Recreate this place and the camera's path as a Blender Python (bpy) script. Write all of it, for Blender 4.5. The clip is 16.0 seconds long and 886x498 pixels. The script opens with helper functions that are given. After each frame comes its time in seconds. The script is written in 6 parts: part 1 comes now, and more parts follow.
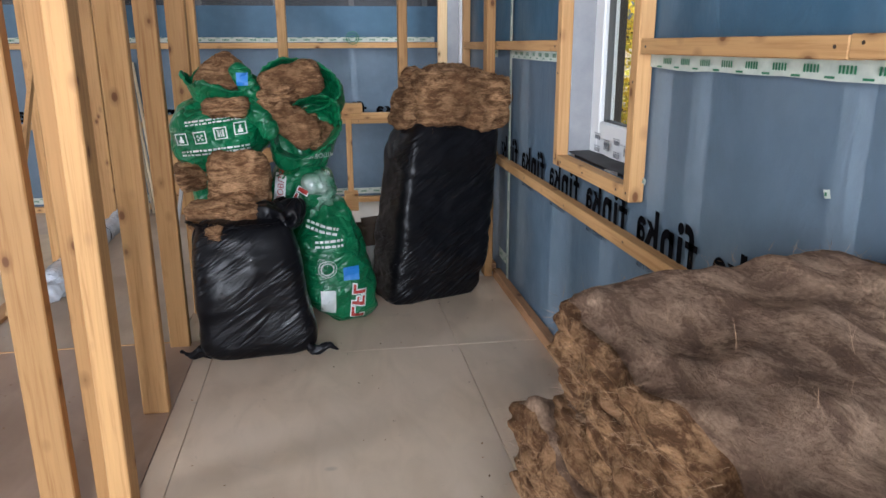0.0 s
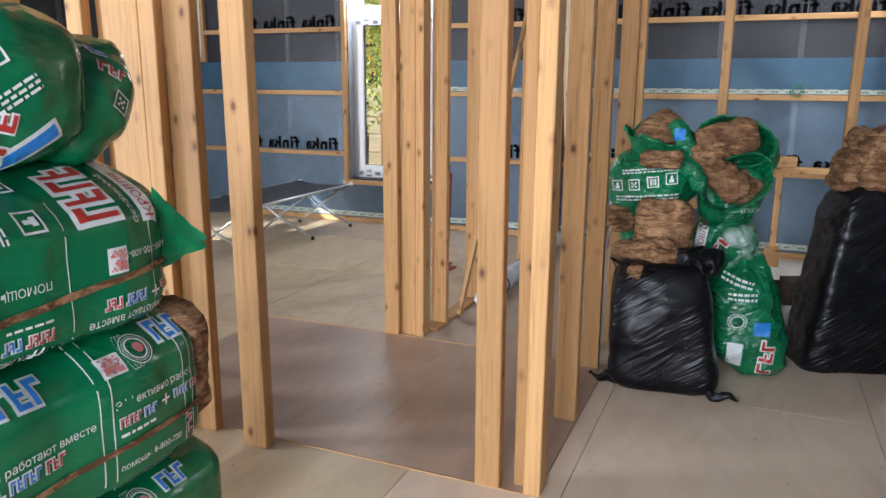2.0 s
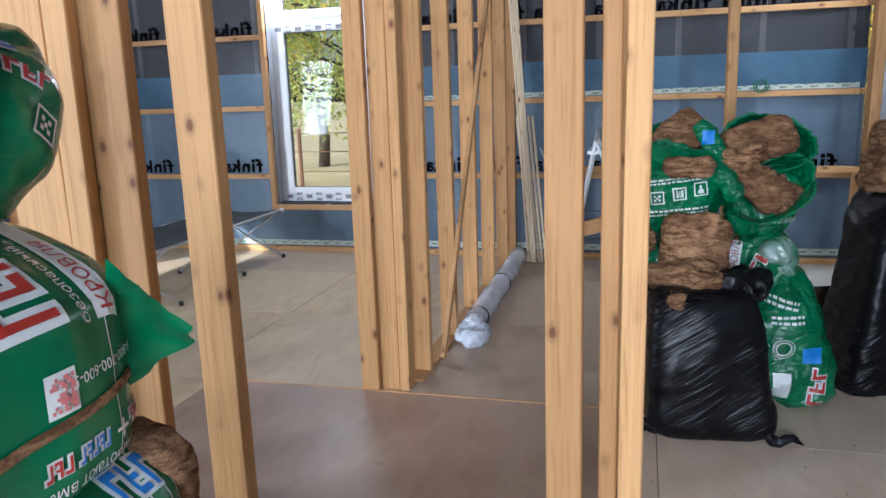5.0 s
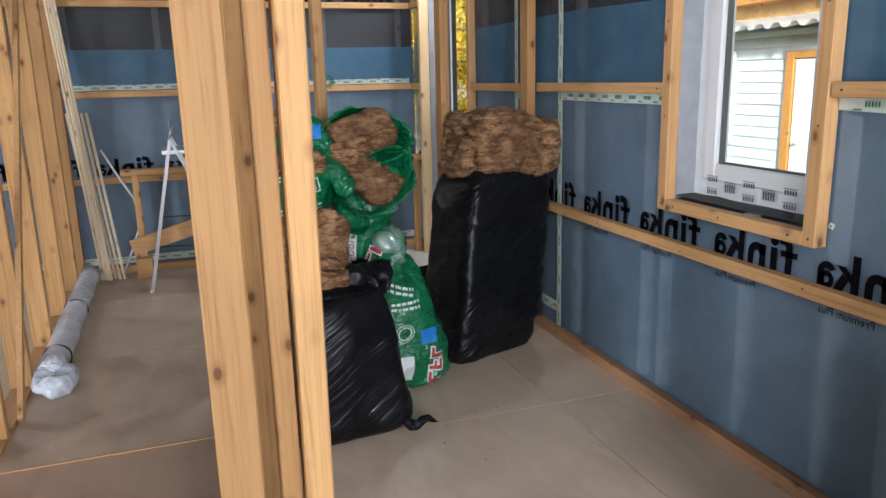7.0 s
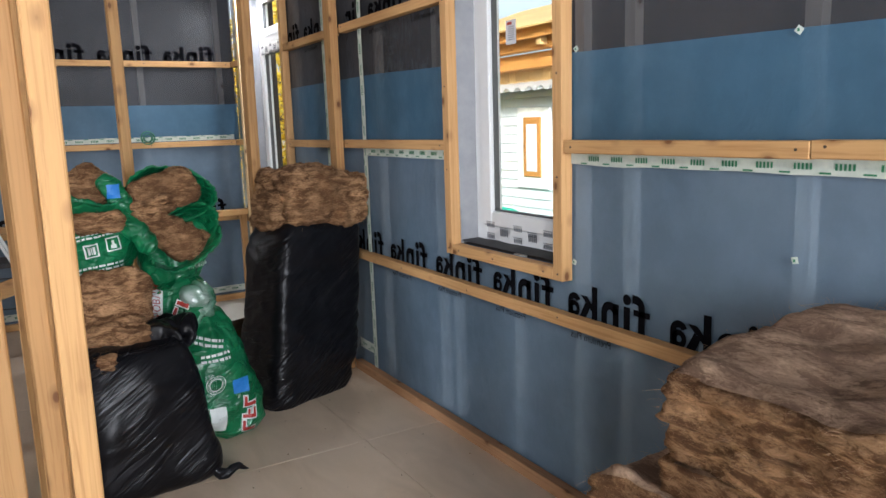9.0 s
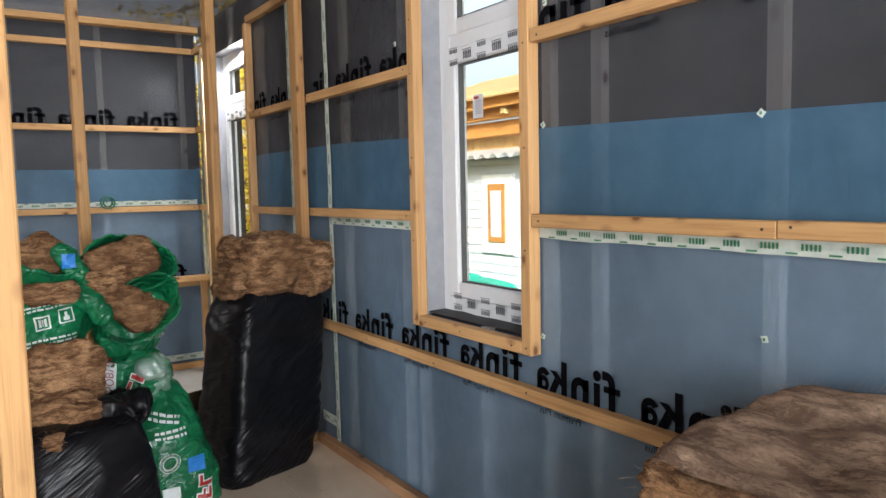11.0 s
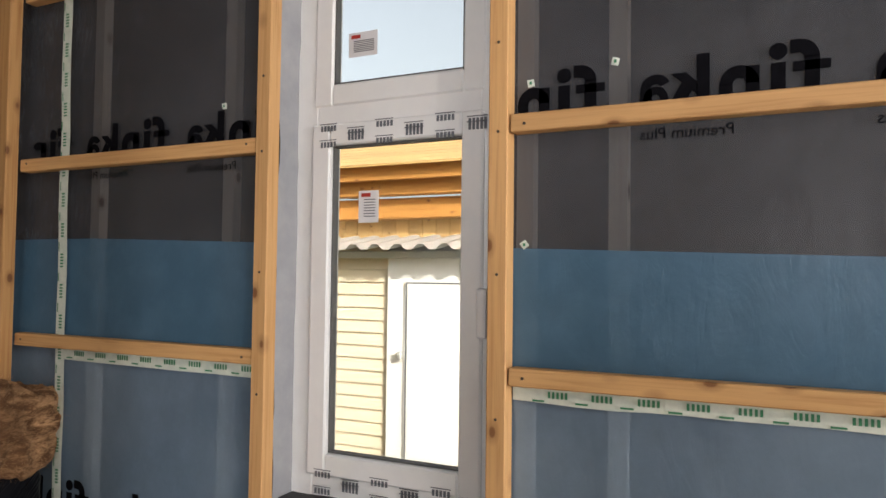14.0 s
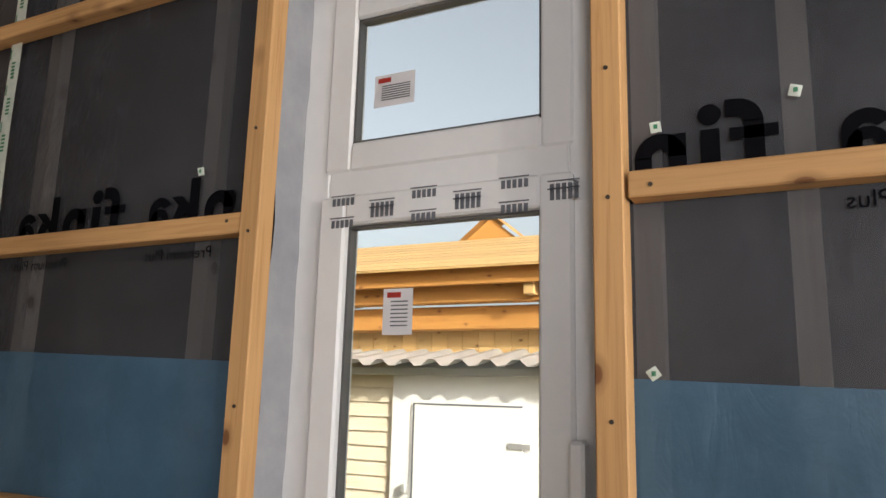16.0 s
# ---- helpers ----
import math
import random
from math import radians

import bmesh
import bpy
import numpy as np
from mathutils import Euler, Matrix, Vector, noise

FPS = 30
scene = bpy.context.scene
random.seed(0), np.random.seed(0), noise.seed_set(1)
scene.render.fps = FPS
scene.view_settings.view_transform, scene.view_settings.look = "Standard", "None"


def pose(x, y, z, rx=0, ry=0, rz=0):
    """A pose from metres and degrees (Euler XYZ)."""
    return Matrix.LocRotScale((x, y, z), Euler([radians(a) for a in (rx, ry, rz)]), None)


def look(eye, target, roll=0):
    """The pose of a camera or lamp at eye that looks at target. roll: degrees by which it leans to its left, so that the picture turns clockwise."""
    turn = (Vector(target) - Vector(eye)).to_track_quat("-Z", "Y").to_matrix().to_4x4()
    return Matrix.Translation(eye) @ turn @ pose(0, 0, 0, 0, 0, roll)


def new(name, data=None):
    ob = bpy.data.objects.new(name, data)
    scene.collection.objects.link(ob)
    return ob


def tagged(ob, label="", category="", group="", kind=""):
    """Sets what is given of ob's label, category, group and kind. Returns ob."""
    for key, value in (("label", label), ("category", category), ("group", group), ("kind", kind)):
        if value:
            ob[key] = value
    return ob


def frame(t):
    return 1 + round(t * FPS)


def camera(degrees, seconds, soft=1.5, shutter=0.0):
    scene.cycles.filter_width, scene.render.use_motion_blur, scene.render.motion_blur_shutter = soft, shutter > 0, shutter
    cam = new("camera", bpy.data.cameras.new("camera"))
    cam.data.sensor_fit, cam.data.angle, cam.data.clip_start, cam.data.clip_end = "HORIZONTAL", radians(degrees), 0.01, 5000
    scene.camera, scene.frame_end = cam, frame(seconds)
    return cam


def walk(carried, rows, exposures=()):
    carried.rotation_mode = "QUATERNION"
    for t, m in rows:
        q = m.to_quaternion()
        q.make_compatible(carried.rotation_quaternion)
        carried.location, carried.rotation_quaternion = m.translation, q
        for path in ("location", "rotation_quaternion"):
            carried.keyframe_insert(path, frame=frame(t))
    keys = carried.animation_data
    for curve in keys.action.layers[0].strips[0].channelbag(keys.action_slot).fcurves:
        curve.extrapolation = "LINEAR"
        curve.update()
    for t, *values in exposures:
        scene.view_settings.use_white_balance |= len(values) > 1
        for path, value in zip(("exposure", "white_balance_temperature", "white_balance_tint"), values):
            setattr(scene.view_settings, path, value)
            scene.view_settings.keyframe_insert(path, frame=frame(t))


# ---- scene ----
cam = camera(62.3, 16.0)
PATH = [
    (0, (0.109, 1.039, 1.422), (0.408, 2.942, 0.883), -0.2),
    (0.5, (0.175, 0.9, 1.438), (0.403, 2.789, 0.82), 1.1),
    (1, (0.179, 0.829, 1.449), (0.112, 2.738, 0.855), 0.7),
    (1.4, (0.155, 0.786, 1.471), (-0.202, 2.68, 0.937), 0.2),
    (1.5, (0.143, 0.777, 1.484), (-0.285, 2.66, 0.964), 0.3),
    (2, (0.082, 0.726, 1.511), (-0.676, 2.524, 1.072), 0.3),
    (2.5, (0.032, 0.664, 1.509), (-0.919, 2.379, 1.116), 0.5),
    (3, (-0.039, 0.715, 1.479), (-0.996, 2.424, 1.074), 0.3),
    (3.2, (-0.1, 0.761, 1.475), (-1.015, 2.49, 1.061), 0.1),
    (5.3, (-0.632, 1.332, 1.488), (-0.989, 3.256, 1.075), -1.7),
    (5.5, (-0.676, 1.393, 1.49), (-0.899, 3.336, 1.072), -1.5),
    (6, (-0.782, 1.478, 1.488), (-0.665, 3.428, 1.061), -1.4),
    (6.5, (-0.823, 1.515, 1.483), (-0.411, 3.421, 1.042), -1.4),
    (7, (-0.804, 1.531, 1.477), (-0.167, 3.372, 1.022), -1.4),
    (7.5, (-0.773, 1.512, 1.475), (0.032, 3.284, 1.014), -1.2),
    (8, (-0.728, 1.425, 1.495), (0.176, 3.152, 1.048), -1.4),
    (8.5, (-0.664, 1.299, 1.496), (0.309, 2.996, 1.081), -1.5),
    (9, (-0.658, 1.213, 1.505), (0.338, 2.915, 1.172), -1.8),
    (9.2, (-0.662, 1.199, 1.503), (0.327, 2.914, 1.219), -2.1),
    (11.3, (-0.646, 1.291, 1.543), (0.483, 2.934, 1.38), -0.8),
    (11.5, (-0.667, 1.36, 1.525), (0.491, 2.98, 1.333), -0.3),
    (12, (-0.712, 1.556, 1.528), (0.559, 3.071, 1.226), 0.9),
    (12.5, (-0.7, 1.837, 1.535), (0.716, 3.214, 1.221), 1.5),
    (13, (-0.654, 2.153, 1.559), (0.918, 3.37, 1.342), 2.0),
    (13.3, (-0.654, 2.329, 1.58), (1.015, 3.422, 1.438), 1.5),
    (13.4, (-0.654, 2.395, 1.582), (1.046, 3.444, 1.486), 1.6),
    (13.5, (-0.65, 2.444, 1.583), (1.064, 3.473, 1.532), 1.6),
    (14, (-0.69, 2.622, 1.673), (1.096, 3.518, 1.748), 0.7),
    (14.5, (-0.701, 2.662, 1.712), (1.113, 3.49, 1.867), 0.8),
    (15, (-0.651, 2.719, 1.679), (1.162, 3.545, 1.864), 1.3),
    (15.5, (-0.397, 2.871, 1.688), (1.394, 3.729, 1.925), 1.5),
    (16, (-0.122, 3.064, 1.723), (1.633, 3.945, 2.103), 1.5),
]
EXPOSURES = [(0.0, 0.75, 5750, 10), (3.0, 0.76, 5650, 10), (5.5, 0.65, 5250, 10), (6.3, 0.62, 5750, 10), (7.5, 0.7, 5850, 10), (9.0, 0.68, 6000, 10), (11.5, 0.76, 6250, 10), (12.5, 0.84, 6450, 10), (13.2, 0.81, 6500, 11), (14.5, 0.32, 6900, 13), (16.0, 0.33, 6700, 12)]
walk(cam, [(t, look(eye, target, roll)) for t, eye, target, roll in PATH], EXPOSURES)

EAST, NORTH, WEST, SOUTH, TOP = 1.155, 7.85, -7.1, -1.9, 2.95  # inner faces of the outer walls, and the ceiling

# ---- world and light ----
SUN_FROM = Vector((-0.50, -0.80, 0.37)).normalized()
world = bpy.data.worlds.new("sky")
scene.world = world
world.use_nodes = True
wn = world.node_tree.nodes
sky = wn.new("ShaderNodeTexSky")
sky.sky_type = "NISHITA"
sky.sun_disc = False
sky.dust_density = 6.0
sky.sun_elevation = math.asin(SUN_FROM.z)
sky.sun_rotation = math.atan2(SUN_FROM.x, SUN_FROM.y)
wn["Background"].inputs["Strength"].default_value = 0.15
haze = wn.new("ShaderNodeHueSaturation")
haze.inputs["Saturation"].default_value = 0.40
haze.inputs["Value"].default_value = 1.5
world.node_tree.links.new(sky.outputs[0], haze.inputs["Color"])
world.node_tree.links.new(haze.outputs[0], wn["Background"].inputs["Color"])

sun_data = bpy.data.lights.new("sun", "SUN")
sun_data.energy, sun_data.angle, sun_data.color = 5.0, radians(0.5), (1.0, 0.93, 0.82)
new("sun", sun_data).matrix_world = look(SUN_FROM * 30, (0, 0, 0))


def window_light(name, centre, target, w, h, power, colour=(0.93, 0.97, 1.0)):
    """Sky light that enters through one window opening."""
    data = bpy.data.lights.new(name, "AREA")
    data.shape, data.size, data.size_y = "RECTANGLE", w, h
    data.energy, data.color = power, colour
    ob = new(name, data)
    ob.matrix_world = look(centre, target)
    return ob


window_light("skylight_south", (-0.35, -1.95, 1.5), (0.1, 2, 0.5), 1.4, 1.9, 156, (0.965, 0.97, 1.0))
window_light("skylight_south_narrow", (-3.49, -1.95, 1.5), (-3.2, 2, 1.2), 0.3, 1.6, 34, (0.965, 0.97, 1.0))
window_light("skylight_west", (-7.15, 3.0, 1.5), (-4, 3.0, 1.0), 1.35, 1.5, 36, (0.965, 0.97, 1.0))
window_light("skylight_west_south", (-7.15, 0.2, 1.5), (-4, 0.4, 1.2), 1.35, 1.5, 205, (0.965, 0.97, 1.0))
window_light("skylight_door", (EAST + 0.06, 6.93, 2.63), (0.1, 6.6, 0.0), 0.85, 0.12, 17, (1.0, 0.985, 0.97))
window_light("skylight_north", (-3.53, NORTH + 0.06, 2.57), (-3.4, 6.6, 0.0), 0.95, 0.12, 20, (1.0, 0.985, 0.97))


# ---- materials ----
def material(name, colour, rough=0.6, metal=0.0, spec=0.5):
    m = bpy.data.materials.new(name)
    m.use_nodes = True
    b = m.node_tree.nodes["Principled BSDF"]
    b.inputs["Base Color"].default_value = (*colour, 1)
    b.inputs["Roughness"].default_value = rough
    b.inputs["Metallic"].default_value = metal
    b.inputs["Specular IOR Level"].default_value = spec
    return m


def node(m, kind, **values):
    n = m.node_tree.nodes.new(kind)
    for key, value in values.items():
        n.inputs[key.replace("_", " ")].default_value = value
    return n


def join(m, a, b):
    m.node_tree.links.new(a, b)


def coords(m, scale, random_shift=True, object_space=True):
    """Object coordinates at a scale, shifted per object."""
    tc = m.node_tree.nodes.new("ShaderNodeTexCoord")
    mp = m.node_tree.nodes.new("ShaderNodeMapping")
    mp.inputs["Scale"].default_value = scale
    join(m, tc.outputs["Object" if object_space else "Generated"], mp.inputs["Vector"])
    if random_shift:
        oi = m.node_tree.nodes.new("ShaderNodeObjectInfo")
        mul = m.node_tree.nodes.new("ShaderNodeVectorMath")
        mul.operation = "SCALE"
        mul.inputs[0].default_value = (7.3, 11.1, 5.7)
        join(m, oi.outputs["Random"], mul.inputs["Scale"])
        join(m, mul.outputs[0], mp.inputs["Location"])
    return mp.outputs[0]


def ramp(m, source, stops):
    r = m.node_tree.nodes.new("ShaderNodeValToRGB")
    e = r.color_ramp.elements
    while len(e) < len(stops):
        e.new(0.5)
    for k, (p, c) in enumerate(stops):
        e[k].position = p
        e[k].color = (*c, 1) if len(c) == 3 else c
    join(m, source, r.inputs[0])
    return r.outputs[0]


def mix(m, fac, a, b, how="MIX"):
    n = m.node_tree.nodes.new("ShaderNodeMixRGB")
    n.blend_type = how
    for socket, v in ((n.inputs[0], fac), (n.inputs[1], a), (n.inputs[2], b)):
        if isinstance(v, (int, float)):
            socket.default_value = v
        elif isinstance(v, tuple):
            socket.default_value = (*v, 1)
        else:
            join(m, v, socket)
    return n.outputs[0]


def bump(m, height, strength=0.3, distance=0.01):
    n = m.node_tree.nodes.new("ShaderNodeBump")
    n.inputs["Strength"].default_value = strength
    n.inputs["Distance"].default_value = distance
    join(m, height, n.inputs["Height"])
    join(m, n.outputs[0], m.node_tree.nodes["Principled BSDF"].inputs["Normal"])


def noise_tex(m, vec, scale, detail=4.0, rough=0.55, distort=0.0):
    n = node(m, "ShaderNodeTexNoise", Scale=scale, Detail=detail, Roughness=rough, Distortion=distort)
    join(m, vec, n.inputs["Vector"])
    return n.outputs["Fac"]


def pine(name, axis, light=(0.64, 0.385, 0.172), dark=(0.47, 0.245, 0.095), tone=0.24):
    """Sawn pine with its grain and knots along one axis."""
    m = material(name, light, 0.62, spec=0.3)
    out = m.node_tree.nodes["Principled BSDF"].inputs["Base Color"]
    fine, broad = [28.0] * 3, [9.0] * 3
    fine[axis], broad[axis] = 0.9, 0.55
    grain = noise_tex(m, coords(m, fine), 3.0, 6, 0.6, 0.6)
    base = ramp(m, grain, [(0.25, dark), (0.5, light), (0.75, tuple(min(1, c * 1.12) for c in light))])
    wide = noise_tex(m, coords(m, broad), 1.2, 3)
    base = mix(m, mix(m, 1.0, wide, (0.34, 0.34, 0.34), "MULTIPLY"), base, tuple(c * 0.8 for c in dark))
    ks = [11.0] * 3
    ks[axis] = 6.5
    v = node(m, "ShaderNodeTexVoronoi", Scale=1.0, Randomness=1.0)
    join(m, coords(m, tuple(ks)), v.inputs["Vector"])
    knot = ramp(m, v.outputs["Distance"], [(0.0, (0.95, 0.95, 0.95)), (0.095, (0.85, 0.85, 0.85)), (0.125, (0.4, 0.4, 0.4)), (0.26, (0, 0, 0))])
    base = mix(m, knot, base, (0.15, 0.055, 0.02))
    oi = m.node_tree.nodes.new("ShaderNodeObjectInfo")
    tint = ramp(m, oi.outputs["Random"], [(0.0, (1 - tone, 1 - tone * 1.15, 1 - tone * 1.3)), (0.5, (0.95, 0.93, 0.9)), (1.0, (1.06, 1.04, 1.0))])
    join(m, mix(m, 1.0, base, tint, "MULTIPLY"), out)
    bump(m, grain, 0.25, 0.002)
    return m


WOOD_X, WOOD_Y, WOOD_Z = pine("pine_x", 0), pine("pine_y", 1), pine("pine_z", 2)
PLATE_DARK = pine("weathered_plate", 1, (0.54, 0.31, 0.165), (0.34, 0.155, 0.07), 0.2)
STUD_Z = pine("stud_pine", 2, (0.64, 0.38, 0.160), (0.42, 0.205, 0.072), 0.36)


def film_material(name, blue, dark, see):
    """Thin vapour-barrier film, glossy, wavy and partly see-through."""
    m = material(name, blue, 0.36, spec=0.42)
    b = m.node_tree.nodes["Principled BSDF"]
    big = noise_tex(m, coords(m, (0.8, 0.8, 0.8), False), 1.6, 3, 0.5, 0.3)
    base = ramp(m, big, [(0.3, dark), (0.7, blue)])
    blot = noise_tex(m, coords(m, (1, 1, 1), False), 7.0, 5, 0.65)
    base = mix(m, ramp(m, blot, [(0.42, (0, 0, 0)), (0.85, (0.30, 0.30, 0.30))]), base, tuple(min(1, c * 1.5 + 0.05) for c in blue))
    join(m, base, b.inputs["Base Color"])
    join(m, ramp(m, noise_tex(m, coords(m, (1, 1, 1), False), 3.0, 3), [(0.3, (0.30, 0.30, 0.30)), (0.7, (0.52, 0.52, 0.52))]), b.inputs["Roughness"])
    wave = noise_tex(m, coords(m, (1.0, 1.0, 0.8), False), 3.0, 5, 0.55, 1.0)
    crinkle = noise_tex(m, coords(m, (2.2, 2.2, 1.0), False), 5.0, 6, 0.62, 1.6)
    bump(m, mix(m, 0.35, wave, crinkle), 0.30, 0.03)
    t = m.node_tree.nodes.new("ShaderNodeBsdfTransparent")
    t.inputs["Color"].default_value = (*[min(1, c * 1.1 + 0.55) for c in blue], 1)
    mx = m.node_tree.nodes.new("ShaderNodeMixShader")
    mx.inputs[0].default_value = see
    out = m.node_tree.nodes["Material Output"]
    join(m, b.outputs[0], mx.inputs[1])
    join(m, t.outputs[0], mx.inputs[2])
    join(m, mx.outputs[0], out.inputs["Surface"])
    return m


FILM = film_material("blue_film", (0.205, 0.285, 0.375), (0.135, 0.205, 0.285), 0.35)
FILM_BAND = film_material("blue_film_double", (0.064, 0.15, 0.238), (0.052, 0.122, 0.192), 0.20)
FILM_DARK = film_material("dark_film", (0.074, 0.078, 0.090), (0.052, 0.055, 0.062), 0.40)


def flecked(name, a, b, scale, rough=0.7, bump_by=0.2, spec=0.4, detail=6):
    m = material(name, a, rough, spec=spec)
    f = noise_tex(m, coords(m, (1, 1, 1)), scale, detail, 0.65)
    join(m, ramp(m, f, [(0.3, b), (0.7, a)]), m.node_tree.nodes["Principled BSDF"].inputs["Base Color"])
    bump(m, f, bump_by, 0.004)
    return m


def plywood(name, a, b, stain):
    """Dusty sheathing boards: faint figure, soft stains, scuffs and specks."""
    m = material(name, a, 0.5, spec=0.4)
    figure = noise_tex(m, coords(m, (4.0, 1.6, 1.0)), 1.6, 5, 0.55, 1.2)
    base = ramp(m, figure, [(0.35, b), (0.62, a)])
    v = node(m, "ShaderNodeTexVoronoi", Scale=1.0, Randomness=1.0)
    join(m, coords(m, (2.1, 3.1, 1.0)), v.inputs["Vector"])
    base = mix(m, ramp(m, v.outputs["Distance"], [(0.0, (0.6, 0.6, 0.6)), (0.035, (0.3, 0.3, 0.3)), (0.06, (0, 0, 0))]), base, tuple(c * 0.4 for c in b))
    dust = noise_tex(m, coords(m, (1, 1, 1), False), 1.3, 6, 0.6)
    base = mix(m, ramp(m, dust, [(0.4, (0, 0, 0)), (0.7, (0.75, 0.75, 0.75))]), base, stain)
    scuff = noise_tex(m, coords(m, (1, 1, 1), False), 5.5, 6, 0.75, 0.8)
    base = mix(m, ramp(m, scuff, [(0.58, (0, 0, 0)), (0.75, (0.22, 0.22, 0.22))]), base, tuple(c * 0.6 for c in b))
    spots = noise_tex(m, coords(m, (1, 1, 1), False), 60.0, 2, 0.6)
    base = mix(m, ramp(m, spots, [(0.72, (0, 0, 0)), (0.78, (0.45, 0.45, 0.45))]), base, tuple(c * 0.45 for c in b))
    join(m, base, m.node_tree.nodes["Principled BSDF"].inputs["Base Color"])
    join(m, ramp(m, dust, [(0.3, (0.34, 0.34, 0.34)), (0.7, (0.55, 0.55, 0.55))]), m.node_tree.nodes["Principled BSDF"].inputs["Roughness"])
    bump(m, figure, 0.05, 0.002)
    return m


PLY_HALL = plywood("hall_board", (0.76, 0.60, 0.44), (0.67, 0.52, 0.37), (0.70, 0.565, 0.435))
PLY_DARK = plywood("dark_board", (0.45, 0.315, 0.23), (0.38, 0.26, 0.185), (0.46, 0.335, 0.25))
PLY_LIGHT = plywood("light_plywood", (0.62, 0.48, 0.30), (0.50, 0.365, 0.21), (0.54, 0.43, 0.30))
PLY_GREY = plywood("grey_board", (0.52, 0.40, 0.29), (0.44, 0.33, 0.235), (0.48, 0.385, 0.295))
# boards by the glazed door, paled to carry the sky light falling there
PLY_SKYLIT = plywood("skylit_board", (0.76, 0.70, 0.61), (0.70, 0.63, 0.53), (0.74, 0.69, 0.61))

PVC = flecked("white_pvc", (0.80, 0.81, 0.81), (0.76, 0.77, 0.78), 14, 0.32, 0.02, 0.5)
PVC_DARK = material("grey_gasket", (0.10, 0.10, 0.10), 0.6)
MEMBRANE = flecked("white_membrane", (0.33, 0.335, 0.35), (0.25, 0.26, 0.28), 9, 0.5, 0.5)
SILL_BLACK = flecked("black_sealing_strip", (0.035, 0.035, 0.038), (0.02, 0.02, 0.022), 20, 0.6, 0.3)
TAPE = flecked("white_tape", (0.66, 0.70, 0.62), (0.50, 0.56, 0.50), 30, 0.45, 0.2)
TAPE_GREEN = material("tape_print_green", (0.03, 0.19, 0.09), 0.5)
INK = flecked("black_ink", (0.004, 0.004, 0.005), (0.006, 0.006, 0.008), 30, 0.95, 0.02, 0.03)
NAIL = material("screw_steel", (0.10, 0.085, 0.07), 0.4, 0.8)
GREY_INK = material("grey_print", (0.13, 0.14, 0.16), 0.6)
WHITE_PAPER = flecked("paper", (0.78, 0.78, 0.80), (0.70, 0.70, 0.73), 12, 0.7, 0.05)
RED_INK = flecked("red_print", (0.42, 0.035, 0.025), (0.36, 0.03, 0.022), 16, 0.38, 0.03)
BLUE_INK = flecked("blue_print", (0.03, 0.22, 0.62), (0.03, 0.18, 0.54), 16, 0.38, 0.03)
WHITE_INK = flecked("white_print", (0.74, 0.76, 0.74), (0.64, 0.68, 0.65), 16, 0.38, 0.03)
QR_PINK = flecked("faded_red_print", (0.62, 0.22, 0.20), (0.52, 0.16, 0.15), 30, 0.5, 0.03)

GLASS = bpy.data.materials.new("window_glass")
GLASS.use_nodes = True
_n = GLASS.node_tree.nodes
_t, _g, _m = _n.new("ShaderNodeBsdfTransparent"), _n.new("ShaderNodeBsdfGlossy"), _n.new("ShaderNodeMixShader")
_g.inputs["Roughness"].default_value = 0.02
_t.inputs["Color"].default_value = (0.96, 0.975, 0.97, 1)
_m.inputs[0].default_value = 0.004
join(GLASS, _t.outputs[0], _m.inputs[1])
join(GLASS, _g.outputs[0], _m.inputs[2])
join(GLASS, _m.outputs[0], _n["Material Output"].inputs["Surface"])


def wool_material(name, light, dark, along=(1, 1, 3), swirl=0.35):
    """Brown mineral wool: fine matted strands over layered bands, crumbly and matt."""
    m = material(name, light, 0.9, spec=0.15)
    bands = noise_tex(m, coords(m, tuple(7 * a for a in along)), 1.6, 8, 0.7, swirl)
    fine = noise_tex(m, coords(m, tuple(26 * a for a in along)), 2.2, 8, 0.75, swirl * 2)
    strands = mix(m, 0.36, bands, fine)
    clumps = noise_tex(m, coords(m, (1, 1, 1)), 3.0, 5, 0.62, 0.4)
    base = ramp(m, strands, [(0.36, tuple(c * 0.7 for c in dark)), (0.46, dark), (0.55, light), (0.66, tuple(min(1, c * 1.5 + 0.03) for c in light))])
    base = mix(m, ramp(m, clumps, [(0.36, (0.6, 0.6, 0.6)), (0.62, (0, 0, 0))]), base, dark)
    join(m, base, m.node_tree.nodes["Principled BSDF"].inputs["Base Color"])
    bump(m, strands, 0.9, 0.03)
    return m


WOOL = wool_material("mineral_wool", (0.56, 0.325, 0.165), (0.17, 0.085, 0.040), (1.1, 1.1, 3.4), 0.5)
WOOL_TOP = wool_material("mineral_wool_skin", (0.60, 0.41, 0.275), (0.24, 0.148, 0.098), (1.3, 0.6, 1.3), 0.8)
FIBRE = material("wool_fibre", (0.46, 0.29, 0.165), 0.8, spec=0.2)


